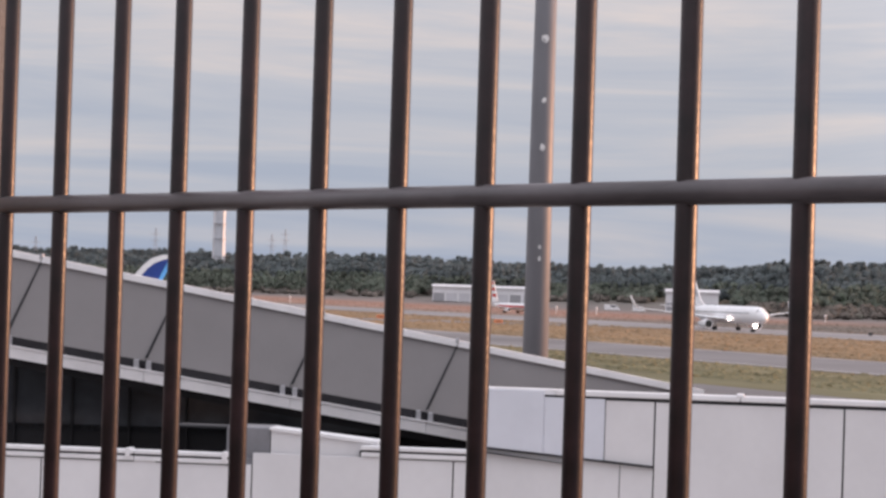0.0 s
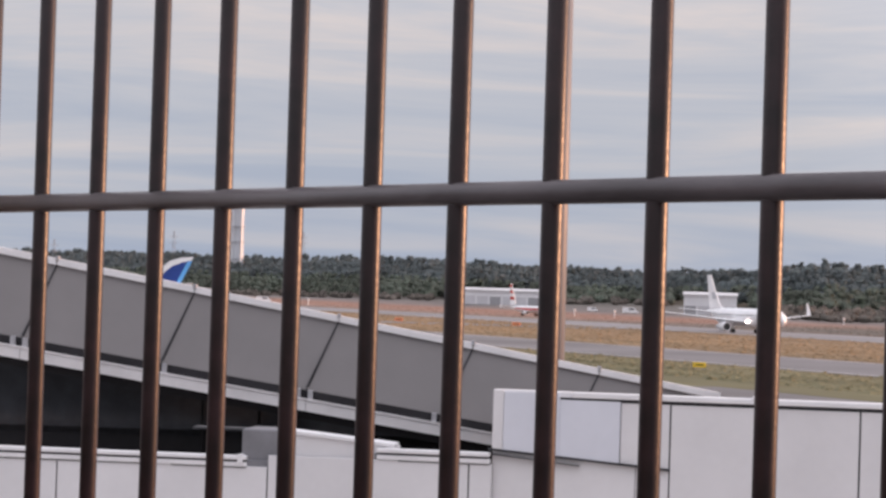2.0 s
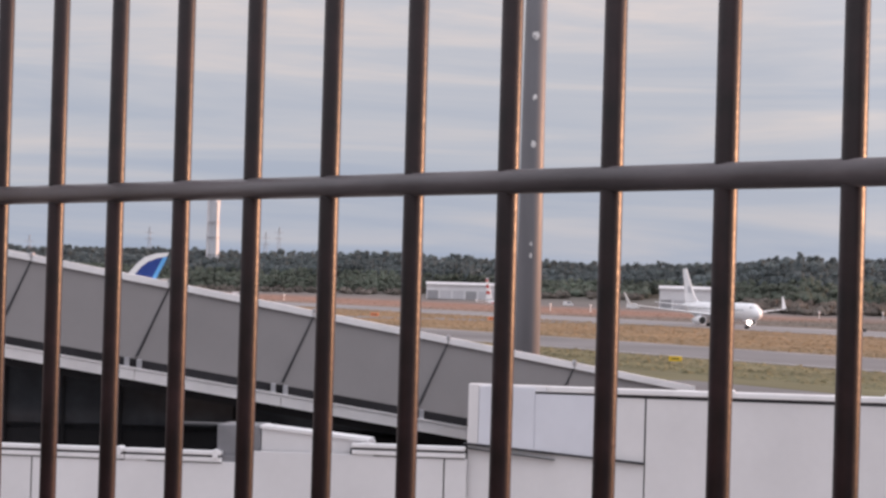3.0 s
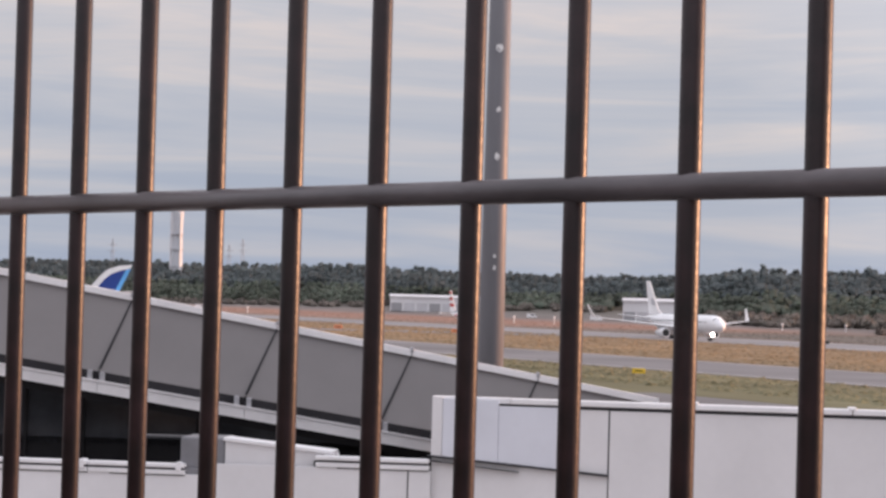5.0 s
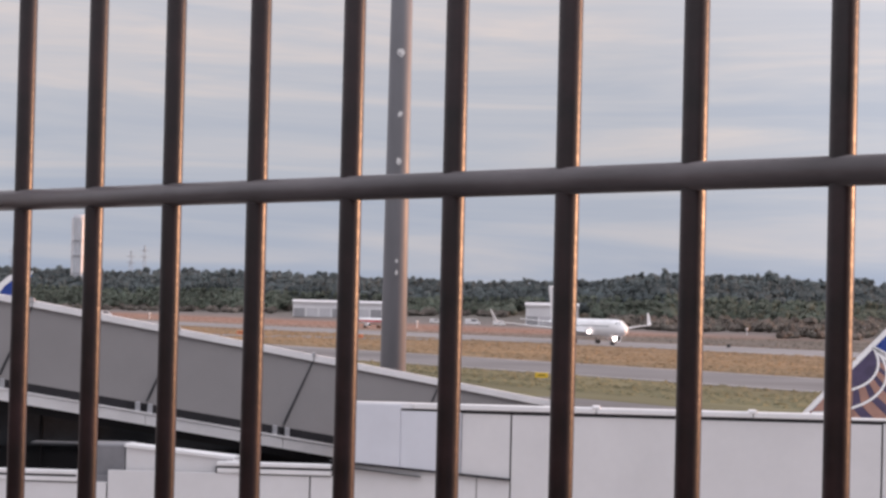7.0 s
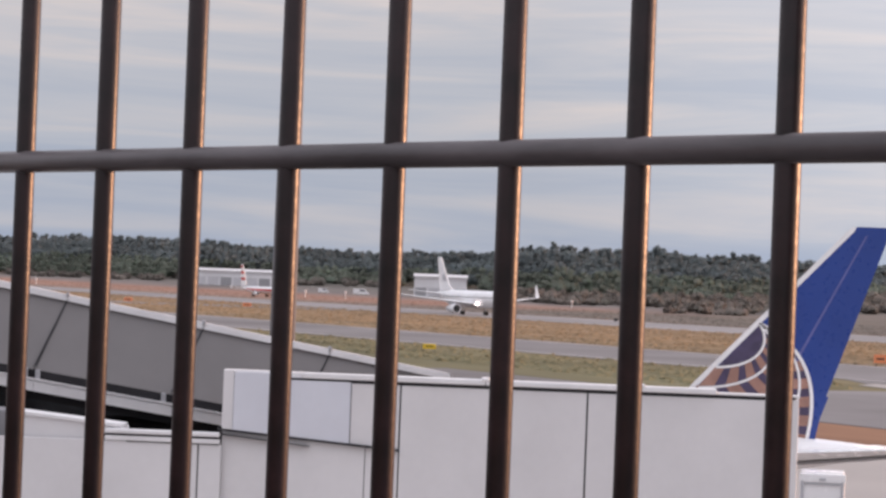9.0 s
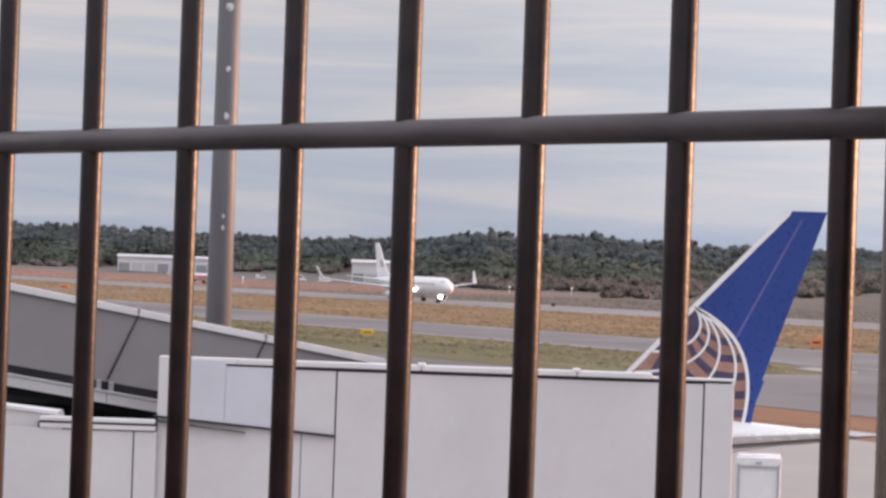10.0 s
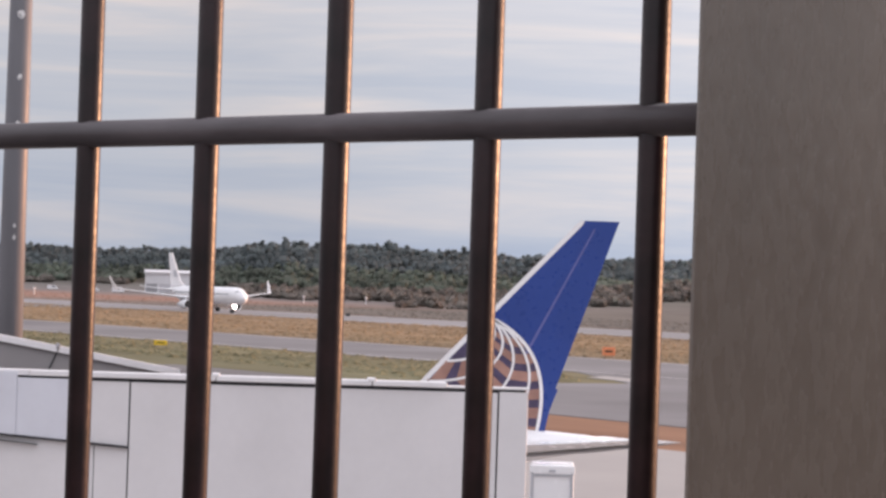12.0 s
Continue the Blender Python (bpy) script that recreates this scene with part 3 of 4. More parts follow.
# ---- light mast ----
MD = 50.0
mp = site(52.10, MD, 0)
mast = empty("light_mast", pose(mp.x, mp.y, 0.04), "tall tapered grey steel light mast with pale stains", "mast")
part("pole", rod(bmesh.new(), (0, 0, 0), (0, 0, 24), 0.302, 0.172, seg=32), MAST_PAINT, mast, smooth=True)
part("base_plate", rod(bmesh.new(), (0, 0, 0), (0, 0, 0.06), 0.42, seg=24), MAST_PAINT, mast)
part("head_frame", rod(bmesh.new(), (0, 0, 23.6), (0, 0, 23.9), 0.9, seg=24), MAST_PAINT, mast)
rng = random.Random(4)
for dz, wide, tall in ((0.0983, 0.085, 0.11), (0.074, 0.05, 0.06), (0.0556, 0.06, 0.075), (0.012, 0.035, 0.06), (0.0165, 0.03, 0.05)):
    z = EYE.z + dz * MD
    rr = 0.302 - 0.130 * z / 24
    bm = bmesh.new()
    n = 14
    ring = []
    for i in range(n):
        t = 2 * math.pi * i / n
        s = 0.65 + 0.45 * rng.random()
        x, zz = math.cos(t) * wide * s + 0.02, math.sin(t) * tall * s
        ang = radians(52.1 + TURN) + math.pi * 1.5 + x / rr
        ring.append(bm.verts.new((math.cos(ang) * (rr + 0.004), math.sin(ang) * (rr + 0.004), z + zz)))
    bm.faces.new(ring)
    part("stain", bm, DROPPING, mast, "whitish bird-dropping stain")

# ---- aircraft ----


def airliner(name, m, label, L, r, zc, span, fin, fin_mats, tail_span, winglet=2.5, gear=True, lights=False, wing_x=0.49, tail_z=None, tail_x=0.135):
    """An airliner with its nose towards +x, the tail cone's end at x = 0. fin: the outline in x, z."""
    plane = empty(name, m, label, "airplane")
    # fuselage
    rings, n = [], 28
    for f, s, up in ((0.0, 0.07, 0.55), (0.03, 0.16, 0.52), (0.08, 0.30, 0.46), (0.14, 0.56, 0.27), (0.22, 0.9, 0.06), (0.30, 1, 0), (0.5, 1, 0), (0.88, 1, 0), (0.92, 0.95, -0.01), (0.955, 0.78, -0.08), (0.98, 0.55, -0.17), (0.995, 0.25, -0.25), (1.0, 0.05, -0.27)):
        rings.append([(f * L, math.cos(2 * math.pi * i / n) * r * s, zc + up * r + math.sin(2 * math.pi * i / n) * r * s) for i in range(n)])
    body = part("fuselage", loft(rings), AIR_WHITE, plane, smooth=True)
    # cabin windows and cockpit glass
    for side in (1, -1):
        bm = bmesh.new()
        x = 0.2 * L
        while x < 0.9 * L:
            box(bm, (x, side * r * 0.985 - 0.02, zc + 0.22 * r - 0.16), (x + 0.24, side * r * 0.985 + 0.02, zc + 0.22 * r + 0.16))
            x += 0.55
        tagged(part("window_row", bm, GLASS_DARK, body, "row of small dark cabin windows"), kind="stuff")
        for k in range(2):
            x = L * (0.955 + 0.012 * k)
            s = 0.78 - 0.16 * k
            y1, y2 = side * r * s * 0.30, side * r * s * 0.85
            pts = [(x + 0.15, y1, zc + r * (0.48 - 0.1 * k)), (x - 0.3, y2, zc + r * (0.36 - 0.1 * k)), (x - 0.4, y2, zc + r * (0.54 - 0.12 * k)), (x - 0.05, y1, zc + r * (0.68 - 0.12 * k))]
            part("cockpit_window", slab(pts, (0.06, 0, 0.05)), GLASS_DARK, body)
    # wings
    rc, tc_ = 0.165 * L, 0.045 * L
    for side in (1, -1):
        secs = []
        for f in (0.0, 0.35, 0.7, 1.0):
            y = side * (r * 0.5 + f * (span / 2 - r * 0.5))
            lead = wing_x * L + 0.10 * L - f * span / 2 * 0.54
            ch = rc + (tc_ - rc) * min(1, f * 1.45) if f < 0.6 else rc * 0.36 + (tc_ - rc * 0.36) * (f - 0.6) / 0.4
            z = zc - r * 0.55 + f * span / 2 * 0.10
            t = ch * 0.055
            secs.append([(lead, y, z), (lead - ch * 0.3, y, z + t), (lead - ch, y, z), (lead - ch * 0.4, y, z - t)])
        wing = part("wing", loft(secs), AIR_WHITE, plane, smooth=False)
        tip = secs[-1]
        if winglet:
            a, c = Vector(tip[0]), Vector(tip[2])
            up = Vector((-winglet * 0.55, side * winglet * 0.22, winglet))
            pts = [a, c, c + up, c + up + (a - c) * 0.35]
            part("winglet", slab(pts, (0, side * 0.12, 0)), AIR_WHITE, wing)
        # engine
        ey = side * span * 0.158
        ex, ez, er = wing_x * L + 0.10 * L - 0.15 * span * 0.6, zc - r * 0.55 - r * 0.55, r * 0.52
        prof = ((2.2, 0.82), (2.35, 0.95), (2.0, 1.0), (0.8, 0.98), (-0.6, 0.8), (-1.8, 0.5))
        rg = [[(ex + p * er * 1.15, ey + math.cos(2 * math.pi * i / 20) * er * q, ez + math.sin(2 * math.pi * i / 20) * er * q) for i in range(20)] for p, q in prof]
        eng = part("engine", loft(rg), AIR_WHITE, wing, smooth=True)
        fanx = ex + 2.2 * er * 1.15 + 0.02
        part("fan", rod(bmesh.new(), (fanx - 0.1, ey, ez), (fanx + 0.02, ey, ez), er * 0.8, seg=20), TYRE, plane)
        part("pylon", boxed((ex - er, ey - 0.15, ez + er * 0.7), (ex + er * 1.4, ey + 0.15, zc - r * 0.35)), AIR_GREY, plane)
        if lights:
            lx = wing_x * L + 0.135 * L
            bm = bmesh.new()
            bmesh.ops.create_uvsphere(bm, u_segments=12, v_segments=8, radius=0.42, matrix=Matrix.Translation((lx, side * r * 1.12, zc - r * 0.5)))
            part("landing_light", bm, LAMP, plane, "bright landing light", smooth=True)
        # tailplane
        st = []
        for f in (0.0, 1.0):
            y = side * (r * 0.18 + f * (tail_span / 2 - r * 0.18))
            ch = 0.105 * L + (0.042 * L - 0.105 * L) * f
            lead = tail_x * L - f * tail_span / 2 * 0.62
            z = (zc + r * 0.42 if tail_z is None else tail_z) + f * tail_span / 2 * (0.10 if tail_z is None else 0.11 if side > 0 else 0.0)
            t = ch * 0.05
            st.append([(lead, y, z), (lead - ch * 0.3, y, z + t), (lead - ch, y, z), (lead - ch * 0.4, y, z - t)])
        part("tailplane", loft(st), AIR_WHITE, plane)
        if gear:
            part("wheel", rod(bmesh.new(), (wing_x * L - 0.5, side * 3.4, 0.62), (wing_x * L - 0.5, side * 4.6, 0.62), 0.6, seg=18), TYRE, plane)
            part("gear_leg", rod(bmesh.new(), (wing_x * L - 0.5, side * 4.0, 0.6), (wing_x * L - 0.5, side * 3.4, zc - r * 0.5), 0.16), AIR_GREY, plane)
    if gear:
        part("wheel", rod(bmesh.new(), (0.86 * L, -0.35, 0.5), (0.86 * L, 0.35, 0.5), 0.48, seg=18), TYRE, plane)
        part("gear_leg", rod(bmesh.new(), (0.86 * L, 0, 0.5), (0.86 * L, 0, zc - r * 0.9), 0.12), AIR_GREY, plane)
    if lights:
        bm = bmesh.new()
        bmesh.ops.create_uvsphere(bm, u_segments=12, v_segments=8, radius=0.62, matrix=Matrix.Translation((0.878 * L, 0, 1.75)))
        part("taxi_light", bm, LAMP, plane, "bright nose gear light", smooth=True)
    # fin
    pts = [(x, -0.14, z) for x, z in fin]
    part("fin", slab(pts, (0, 0.28, 0)), fin_mats[0], plane)
    return plane


# landing airliner on the runway
L1 = 56.5
nose = site(46.92, 770, 0.06)
rz = radians(-17 + TURN)
land = nose - Vector((math.cos(rz), math.sin(rz), 0)) * L1
landing = airliner("airliner", pose(land.x, land.y, 0.06, 0, 0, -17 + TURN), "white twin-engine airliner with upturned winglets rolling on the runway", L1, 2.75, 4.9, 53.0,
                   [(0.2, 17.9), (2.8, 17.9), (9.8, 9.0), (12.8, 7.5), (3.0, 7.2), (2.6, 8.5)], [AIR_WHITE], 19.5, winglet=3.8, lights=True, wing_x=0.525)

for y in (0.15, -0.17):
    part("fin_mark", slab([(5.0, y, 10.2), (8.0, y, 10.2), (6.3, y, 12.4), (4.2, y, 12.4)], (0, 0.02, 0)), AIR_GREY, landing, "grey emblem on the fin")

# parked airliner beyond the corridor: its blue tail
TAIL_AZ = 38.47
tp = site(TAIL_AZ, 83.0, 0.04)
FS = 1.4                             # the fin's tip stands just ahead of the tail cone's end
FIN = [(x + FS, z) for x, z in ((-1.27, 12.62), (-0.02, 12.62), (4.82, 7.46), (6.5, 5.6), (1.0, 5.5), (0.82, 6.4), (0.57, 7.10), (0.64, 7.14))]
parked = airliner("airliner", pose(tp.x, tp.y, 0.04, 0, 0, 90 + 133.5 + TURN), "parked white airliner with a blue tail fin carrying a bronze lattice", 39.0, 1.9, 4.38, 34.3,
                  FIN, [AIR_BLUE], 14.3, winglet=0, tail_z=5.15, tail_x=0.122)


AIR_BELLY = material("dark_grey_belly_paint", (0.20, 0.20, 0.215), 0.4, vary=0.08, scale=0.5, bump=0)
belly = []
for f in (0.0, 1.0):
    y, ch = 0.342 + f * (7.15 - 0.342), 4.095 - 2.457 * f
    lead, z = 4.758 - f * 4.433, 5.15 + f * 0.7865
    belly.append([(lead - 0.34 * ch, y, z - 0.05 * ch - 0.01), (lead - 0.4 * ch, y, z - 0.05 * ch - 0.03), (lead - 0.98 * ch, y, z - 0.03), (lead - 0.4 * ch, y, z - 0.05 * ch - 0.06)])
part("tailplane_belly", loft(belly), AIR_BELLY, parked, "dark grey underside of the tailplane")


def fin_plate(name, pts, mat, out, label="", thick=0.012):
    """Flat paintwork on the side of the fin."""
    return part(name, slab([(x + FS, 0.141 + out, z) for x, z in pts], (0, thick, 0)), mat, parked, label)


# leading edge
fin_plate("leading_edge", [(-0.02, 12.62), (0.10, 12.52), (4.84, 7.47), (6.1, 6.05), (5.92, 6.05), (4.68, 7.40), (-0.06, 12.46), (-0.14, 12.62)], AIR_WHITE, 0.0, "white painted leading edge")
fin_plate("rudder_gap", [(-0.50, 12.35), (-0.44, 12.35), (1.80, 8.0), (1.71, 8.0)], AIR_DEEP, 0.0, thick=0.004)


def curve(a, b, c, d, n=14):
    a, b, c, d = (Vector(p) for p in (a, b, c, d))
    return [a * (1 - t) ** 3 + b * 3 * t * (1 - t) ** 2 + c * 3 * t * t * (1 - t) + d * t ** 3 for t in (i / n for i in range(n + 1))]


TOP = (2.86, 9.40)
MERIDIANS = [curve(TOP, (0.95, 8.55), (0.92, 7.0), (1.25, 5.55)), curve(TOP, (1.15, 8.45), (1.15, 6.9), (2.3, 5.6)), curve(TOP, (1.5, 8.5), (1.8, 6.8), (3.9, 6.1)),
             curve(TOP, (1.9, 8.6), (2.4, 7.3), (4.75, 7.25)), curve(TOP, (2.35, 8.7), (2.9, 7.95), (4.2, 7.93))]
for k, line in enumerate(MERIDIANS):
    w = 0.055 if k == 0 else 0.04
    side = []
    for i, p in enumerate(line):
        d = (line[min(i + 1, len(line) - 1)] - line[max(i - 1, 0)]).normalized()
        side.append((p, Vector((-d.y, d.x)) * w))
    fin_plate("lattice_line", [tuple(p + q) for p, q in side] + [tuple(p - q) for p, q in side[::-1]], AIR_WHITE, 0.02)
fin_plate("lattice_ground", [tuple(q) for q in MERIDIANS[0]] + [(5.85, 6.0), (4.70, 7.36), (2.98, 9.2)], LATTICE_BASE, 0.0, "dark plum ground of the lattice", 0.003)
for ma, mb in zip(MERIDIANS, MERIDIANS[1:]):
    for i in range(2, 14):
        if (i + len(ma)) % 2:
            continue
        q = [ma[i], ma[i + 1], mb[i + 1], mb[i]]
        c = (q[0] + q[1] + q[2] + q[3]) / 4
        fin_plate("lattice_patch", [tuple(c + (p - c) * 1.12) for p in q], BRONZE, 0.004)

# wide-bodied airliner far off, only its fin and tail over the bridge
fp = site(60.2, 800.0, 0.06)
FE = [(0.0, 18.2), (4.1, 17.8), (7.5, 16.6), (9.9, 14.5), (13.1, 10.6), (15.2, 8.4)]
far_plane = airliner("airliner", pose(fp.x, fp.y, 0.06, 0, 0, 90 + 150 + TURN), "wide-bodied airliner with a deep blue fin edged in white", 64.0, 3.1, 5.6, 60.0,
                     FE + [(6.0, 7.6), (3.5, 10.4)], [AIR_BLUE], 21.5, tail_z=8.7)
inner = [(0.5, 17.0), (3.6, 16.3), (6.5, 15.1), (8.5, 13.5), (11.1, 10.2), (13.3, 8.0)]
part("fin_edge", slab([(x, 0.15, z) for x, z in FE + inner[::-1]], (0, 0.03, 0)), AIR_WHITE, far_plane, "white edge of the fin")
part("fin_stripe", slab([(0.4, 0.15, 16.8), (1.9, 0.15, 16.6), (5.4, 0.15, 9.4), (3.9, 0.15, 9.6)], (0, 0.03, 0)), AIR_LIGHTBLUE, far_plane, "light blue stripe")

# ---- far buildings ----


def field_of(p):
    """A place's run along the field, and its offset across."""
    return p.x * U.x + p.y * U.y - U0, p.x * O.x + p.y * O.y - O0


def ground_at(p):
    return ground_height(*field_of(p))


def shed(name, az1, az2, d, top, label, depth=30.0, doors=5, open_low=False):
    """A long pale hangar with a low gabled roof, its front bays and a band of doors."""
    c = site((az1 + az2) / 2, d, 0)
    g = ground_at(c)
    w = d * math.radians(az1 - az2)
    b = empty(name, pose(c.x, c.y, g, 0, 0, (az1 + az2) / 2 + TURN), label, "building")
    h = top - g
    part("wall", boxed((-w / 2, 0, 0), (w / 2, depth, h - 0.8), 0.05), SHED, b)
    rings = [[(x, -0.8, h - 0.9), (x, -0.8, h - 0.1), (x, depth / 2, h + 1.2), (x, depth + 0.8, h - 0.1), (x, depth + 0.8, h - 0.9)] for x in (-w / 2 - 0.6, w / 2 + 0.6)]
    part("roof", loft(rings), SHED_ROOF, b)
    part("eave", boxed((-w / 2 - 0.6, -1.0, h - 0.9), (w / 2 + 0.6, -0.8, h), 0.03), WHITE_TRIM, b)
    for i in range(doors):
        x = -w / 2 + (i + 0.5) * w / doors
        dw = w / doors * 0.42
        door = part("bay_door", boxed((x - dw, -0.12, 0.1), (x + dw, 0.0, h * (0.42 if open_low else 0.55))), SHED_ROOF if i % 3 else GREY_METAL, b)
        part("door_frame", boxed((x - dw - 0.25, -0.2, h * (0.42 if open_low else 0.55)), (x + dw + 0.25, 0, h * (0.42 if open_low else 0.55) + 0.5)), SHED, door)
    return b


shed("hangar", 54.40, 52.1, 1720.0, 11.6, "long low white hangar at the edge of the woods", doors=8)
shed("cargo_shed", 49.16, 47.98, 1440.0, 12.7, "grey-white shed with a pale roof edge beside the trees", doors=4, open_low=True)
shed("low_shed", 51.4, 50.2, 1850.0, 6.8, "low grey store shed behind the airfield fence", depth=14, doors=4)

# tower with two shafts
tw = site(59.2, 2350, 0)
tower = empty("water_tower", pose(tw.x, tw.y, ground_at(tw), 0, 0, 59.2 + TURN), "tall pale concrete tower with a white shaft and dark stair strip", "tower")
H = 84.0
part("shaft", loft([[(math.cos(2 * math.pi * i / 20) * r - 0.5, math.sin(2 * math.pi * i / 20) * r, z) for i in range(20)] for z, r in ((0, 6.2), (30, 5.2), (52, 4.6), (66, 4.6), (H - 4, 5.2), (H, 5.4))]), TOWER, tower, smooth=True)
part("stair_shaft", boxed((-7.4, -1.5, 0), (-4.9, 2.0, H - 3), 0.05), SHED, tower)
part("riser", rod(bmesh.new(), (1.9, -5.2, 0), (1.9, -4.8, H - 6), 0.9, seg=12), WHITE_TRIM, tower, "bright white pipe")
for z in (30.0, 46.0, 60.0):
    part("platform", rod(bmesh.new(), (-0.5, 0, z), (-0.5, 0, z + 0.6), 6.0, seg=20), GREY_METAL, tower)

PYLON = material("pylon_steel", (0.42, 0.42, 0.45), 0.6, vary=0.1, bump=0)
for az, d, h in ((60.65, 2500, 46), (58.05, 2500, 40), (57.75, 2650, 46), (63.3, 2500, 36)):
    p = site(az, d, 0)
    py = empty("lattice_pylon", pose(p.x, p.y, ground_at(p), 0, 0, az), "thin grey steel lattice pylon over the woods", "pylon", "pylons")
    for sx in (-1, 1):
        for sy in (-1, 1):
            part("leg", rod(bmesh.new(), (sx * 3.2, sy * 3.2, 0), (sx * 0.5, sy * 0.5, h + 12), 0.22, seg=6), PYLON, py)
    for k in range(6):
        z1, z2 = (h + 12) * k / 6, (h + 12) * (k + 1) / 6
        r1, r2 = 3.2 - 2.7 * k / 6, 3.2 - 2.7 * (k + 1) / 6
        part("brace", rod(bmesh.new(), (-r1, -r1, z1), (r2, -r2, z2), 0.14, seg=6), PYLON, py)
        part("brace", rod(bmesh.new(), (r1, -r1, z1), (-r2, -r2, z2), 0.14, seg=6), PYLON, py)
    for z in (h, h + 6):
        part("cross_arm", rod(bmesh.new(), (-4.5, 0, z), (4.5, 0, z), 0.2, seg=6), PYLON, py)

# ---- small things on the airfield ----


def sign_board(az, slope, w, h, mat, label):
    d = (EYE.z - 0.05) / -slope
    p = site(az, d, 0)
    b = empty("sign_board", pose(p.x, p.y, 0.0, 0, 0, az + TURN), label, "sign", "airfield signs")
    part("panel", boxed((-w / 2, 0, 0.35), (w / 2, 0.25, 0.35 + h), 0.03), mat, b)
    for x in (-w * 0.35, w * 0.35):
        part("leg", rod(bmesh.new(), (x, 0.12, 0), (x, 0.12, 0.4), 0.05, seg=8), GREY_METAL, b)
    part("face_bar", boxed((-w * 0.3, -0.012, 0.35 + h * 0.4), (w * 0.3, 0.0, 0.35 + h * 0.6)), TYRE, b)


for az, slope, w, h, mat, lab in ((48.77, -0.0279, 1.9, 0.75, YELLOW, "small yellow taxiway sign on the grass"), (38.70, -0.0262, 2.0, 1.35, ORANGE, "orange-white board on the grass"),
                                  (55.55, -0.0132, 2.6, 1.1, ORANGE, "orange board on the grass"), (47.2, -0.0140, 1.2, 0.8, TYRE, "small dark airfield board"), (44.6, -0.0137, 1.2, 0.8, TYRE, "small dark airfield board"),
                                  (52.9, -0.0135, 2.6, 1.0, ORANGE, "orange board on the grass")):
    sign_board(az, slope, w, h, mat, lab)

for az, d in ((46.9, 1150), (45.6, 1180), (44.2, 1190), (43.1, 1220), (51.6, 1180), (50.7, 1200), (57.6, 1350), (48.0, 1150), (41.6, 1250), (39.9, 1260)):
    p = site(az, d, 0)
    b = empty("marker_post", pose(p.x, p.y, ground_at(p)), "white approach-light post on the airfield", "post", "marker posts")
    part("stem", rod(bmesh.new(), (0, 0, 0), (0, 0, 3.0), 0.22, seg=8), WHITE_TRIM, b)
    part("head", boxed((-0.5, -0.3, 2.6), (0.5, 0.3, 3.5), 0.05), WHITE_TRIM, b)


def van(az, d, L, h, mat, label):
    p = site(az, d, 0)
    v = empty("van", pose(p.x, p.y, ground_at(p) + 0.05, 0, 0, az + TURN), label, "vehicle", "service vehicles")
    prof = [(-L / 2, 0.45), (L / 2, 0.45), (L / 2, 1.1), (L * 0.36, h * 0.55), (L * 0.27, h), (-L / 2, h)]
    part("body", slab([(x, -1.0, z) for x, z in prof], (0, 2.0, 0)), mat, v)
    part("side_window", boxed((-L * 0.1, -1.03, h * 0.58), (L * 0.24, -1.0, h * 0.85)), GLASS_DARK, v)
    for x in (-L * 0.3, L * 0.3):
        for y in (-0.95, 0.75):
            part("wheel", rod(bmesh.new(), (x, y, 0.36), (x, y + 0.22, 0.36), 0.36, seg=14), TYRE, v)


for az, d, L, h, mat, lab in ((49.75, 1420, 7.0, 3.0, AIR_WHITE, "white service van by the runway"), (50.35, 1450, 9.0, 3.4, AIR_WHITE, "white box truck by the runway"), (51.2, 1500, 6.0, 2.6, AIR_WHITE, "white service van by the sheds"),
                              (46.0, 1460, 6.0, 2.4, AIR_GREY, "grey service van by the shrubs"), (37.7, 1500, 9.0, 3.2, AIR_WHITE, "white service van by the shrubs"), (36.9, 1500, 12.0, 3.2, AIR_GREY, "grey truck by the shrubs"),
                              (58.6, 1500, 9.0, 3.0, AIR_WHITE, "white truck by the earth strip"), (60.0, 1500, 8.0, 3.0, AIR_GREY, "grey truck by the earth strip")):
    van(az, d, L, h, mat, lab)

# small far jet with a red and white tail
jp = site(53.08, 1150, 0)
jet = airliner("small_jet", pose(jp.x, jp.y, ground_at(jp) + 0.02, 0, 0, 4), "small white jet with a red-marked tail parked far off", 30.0, 1.5, 3.0, 26.0,
               [(0.3, 14.2), (1.7, 14.2), (4.8, 5.2), (1.2, 4.6)], [AIR_WHITE], 11.0, winglet=1.2)
for y in (0.15, -0.17):
    for z1, z2 in ((12.6, 13.9), (9.8, 11.2), (7.0, 8.4)):
        f1, f2 = (14.2 - z1) / 9.0, (14.2 - z2) / 9.0
        part("fin_mark", slab([(0.4 + 0.8 * f1, y, z1), (1.6 + 3.0 * f1, y, z1), (1.6 + 3.0 * f2, y, z2), (0.4 + 0.8 * f2, y, z2)], (0, 0.02, 0)), RED, jet, "red fin marking")

for y in (1.51, -1.53):
    part("side_stripe", boxed((6.0, y, 2.6), (25.0, y + 0.02, 3.5)), RED, jet, "red stripe along the body")

# catering truck with a raised white body under the parked tail
ct = site(39.88, 72.0, 0)
truck = empty("service_truck", pose(ct.x, ct.y, 0.04, 0, 0, 39.88 + TURN), "white high-box service truck beside the parked airliner", "truck")
part("cargo_box", boxed((-0.62, 0, 2.2), (0.62, 2.4, 5.35), 0.05), AIR_WHITE, truck)
part("door_frame", boxed((-0.64, -0.05, 5.14), (0.64, 0.0, 5.38), 0.02), AIR_WHITE, truck)
part("door_groove", boxed((-0.50, -0.045, 5.08), (0.50, -0.01, 5.13), 0.005), AIR_GREY, truck)
part("door_lamp", boxed((-0.09, -0.09, 5.20), (0.09, -0.05, 5.27), 0.01), AIR_GREY, truck)
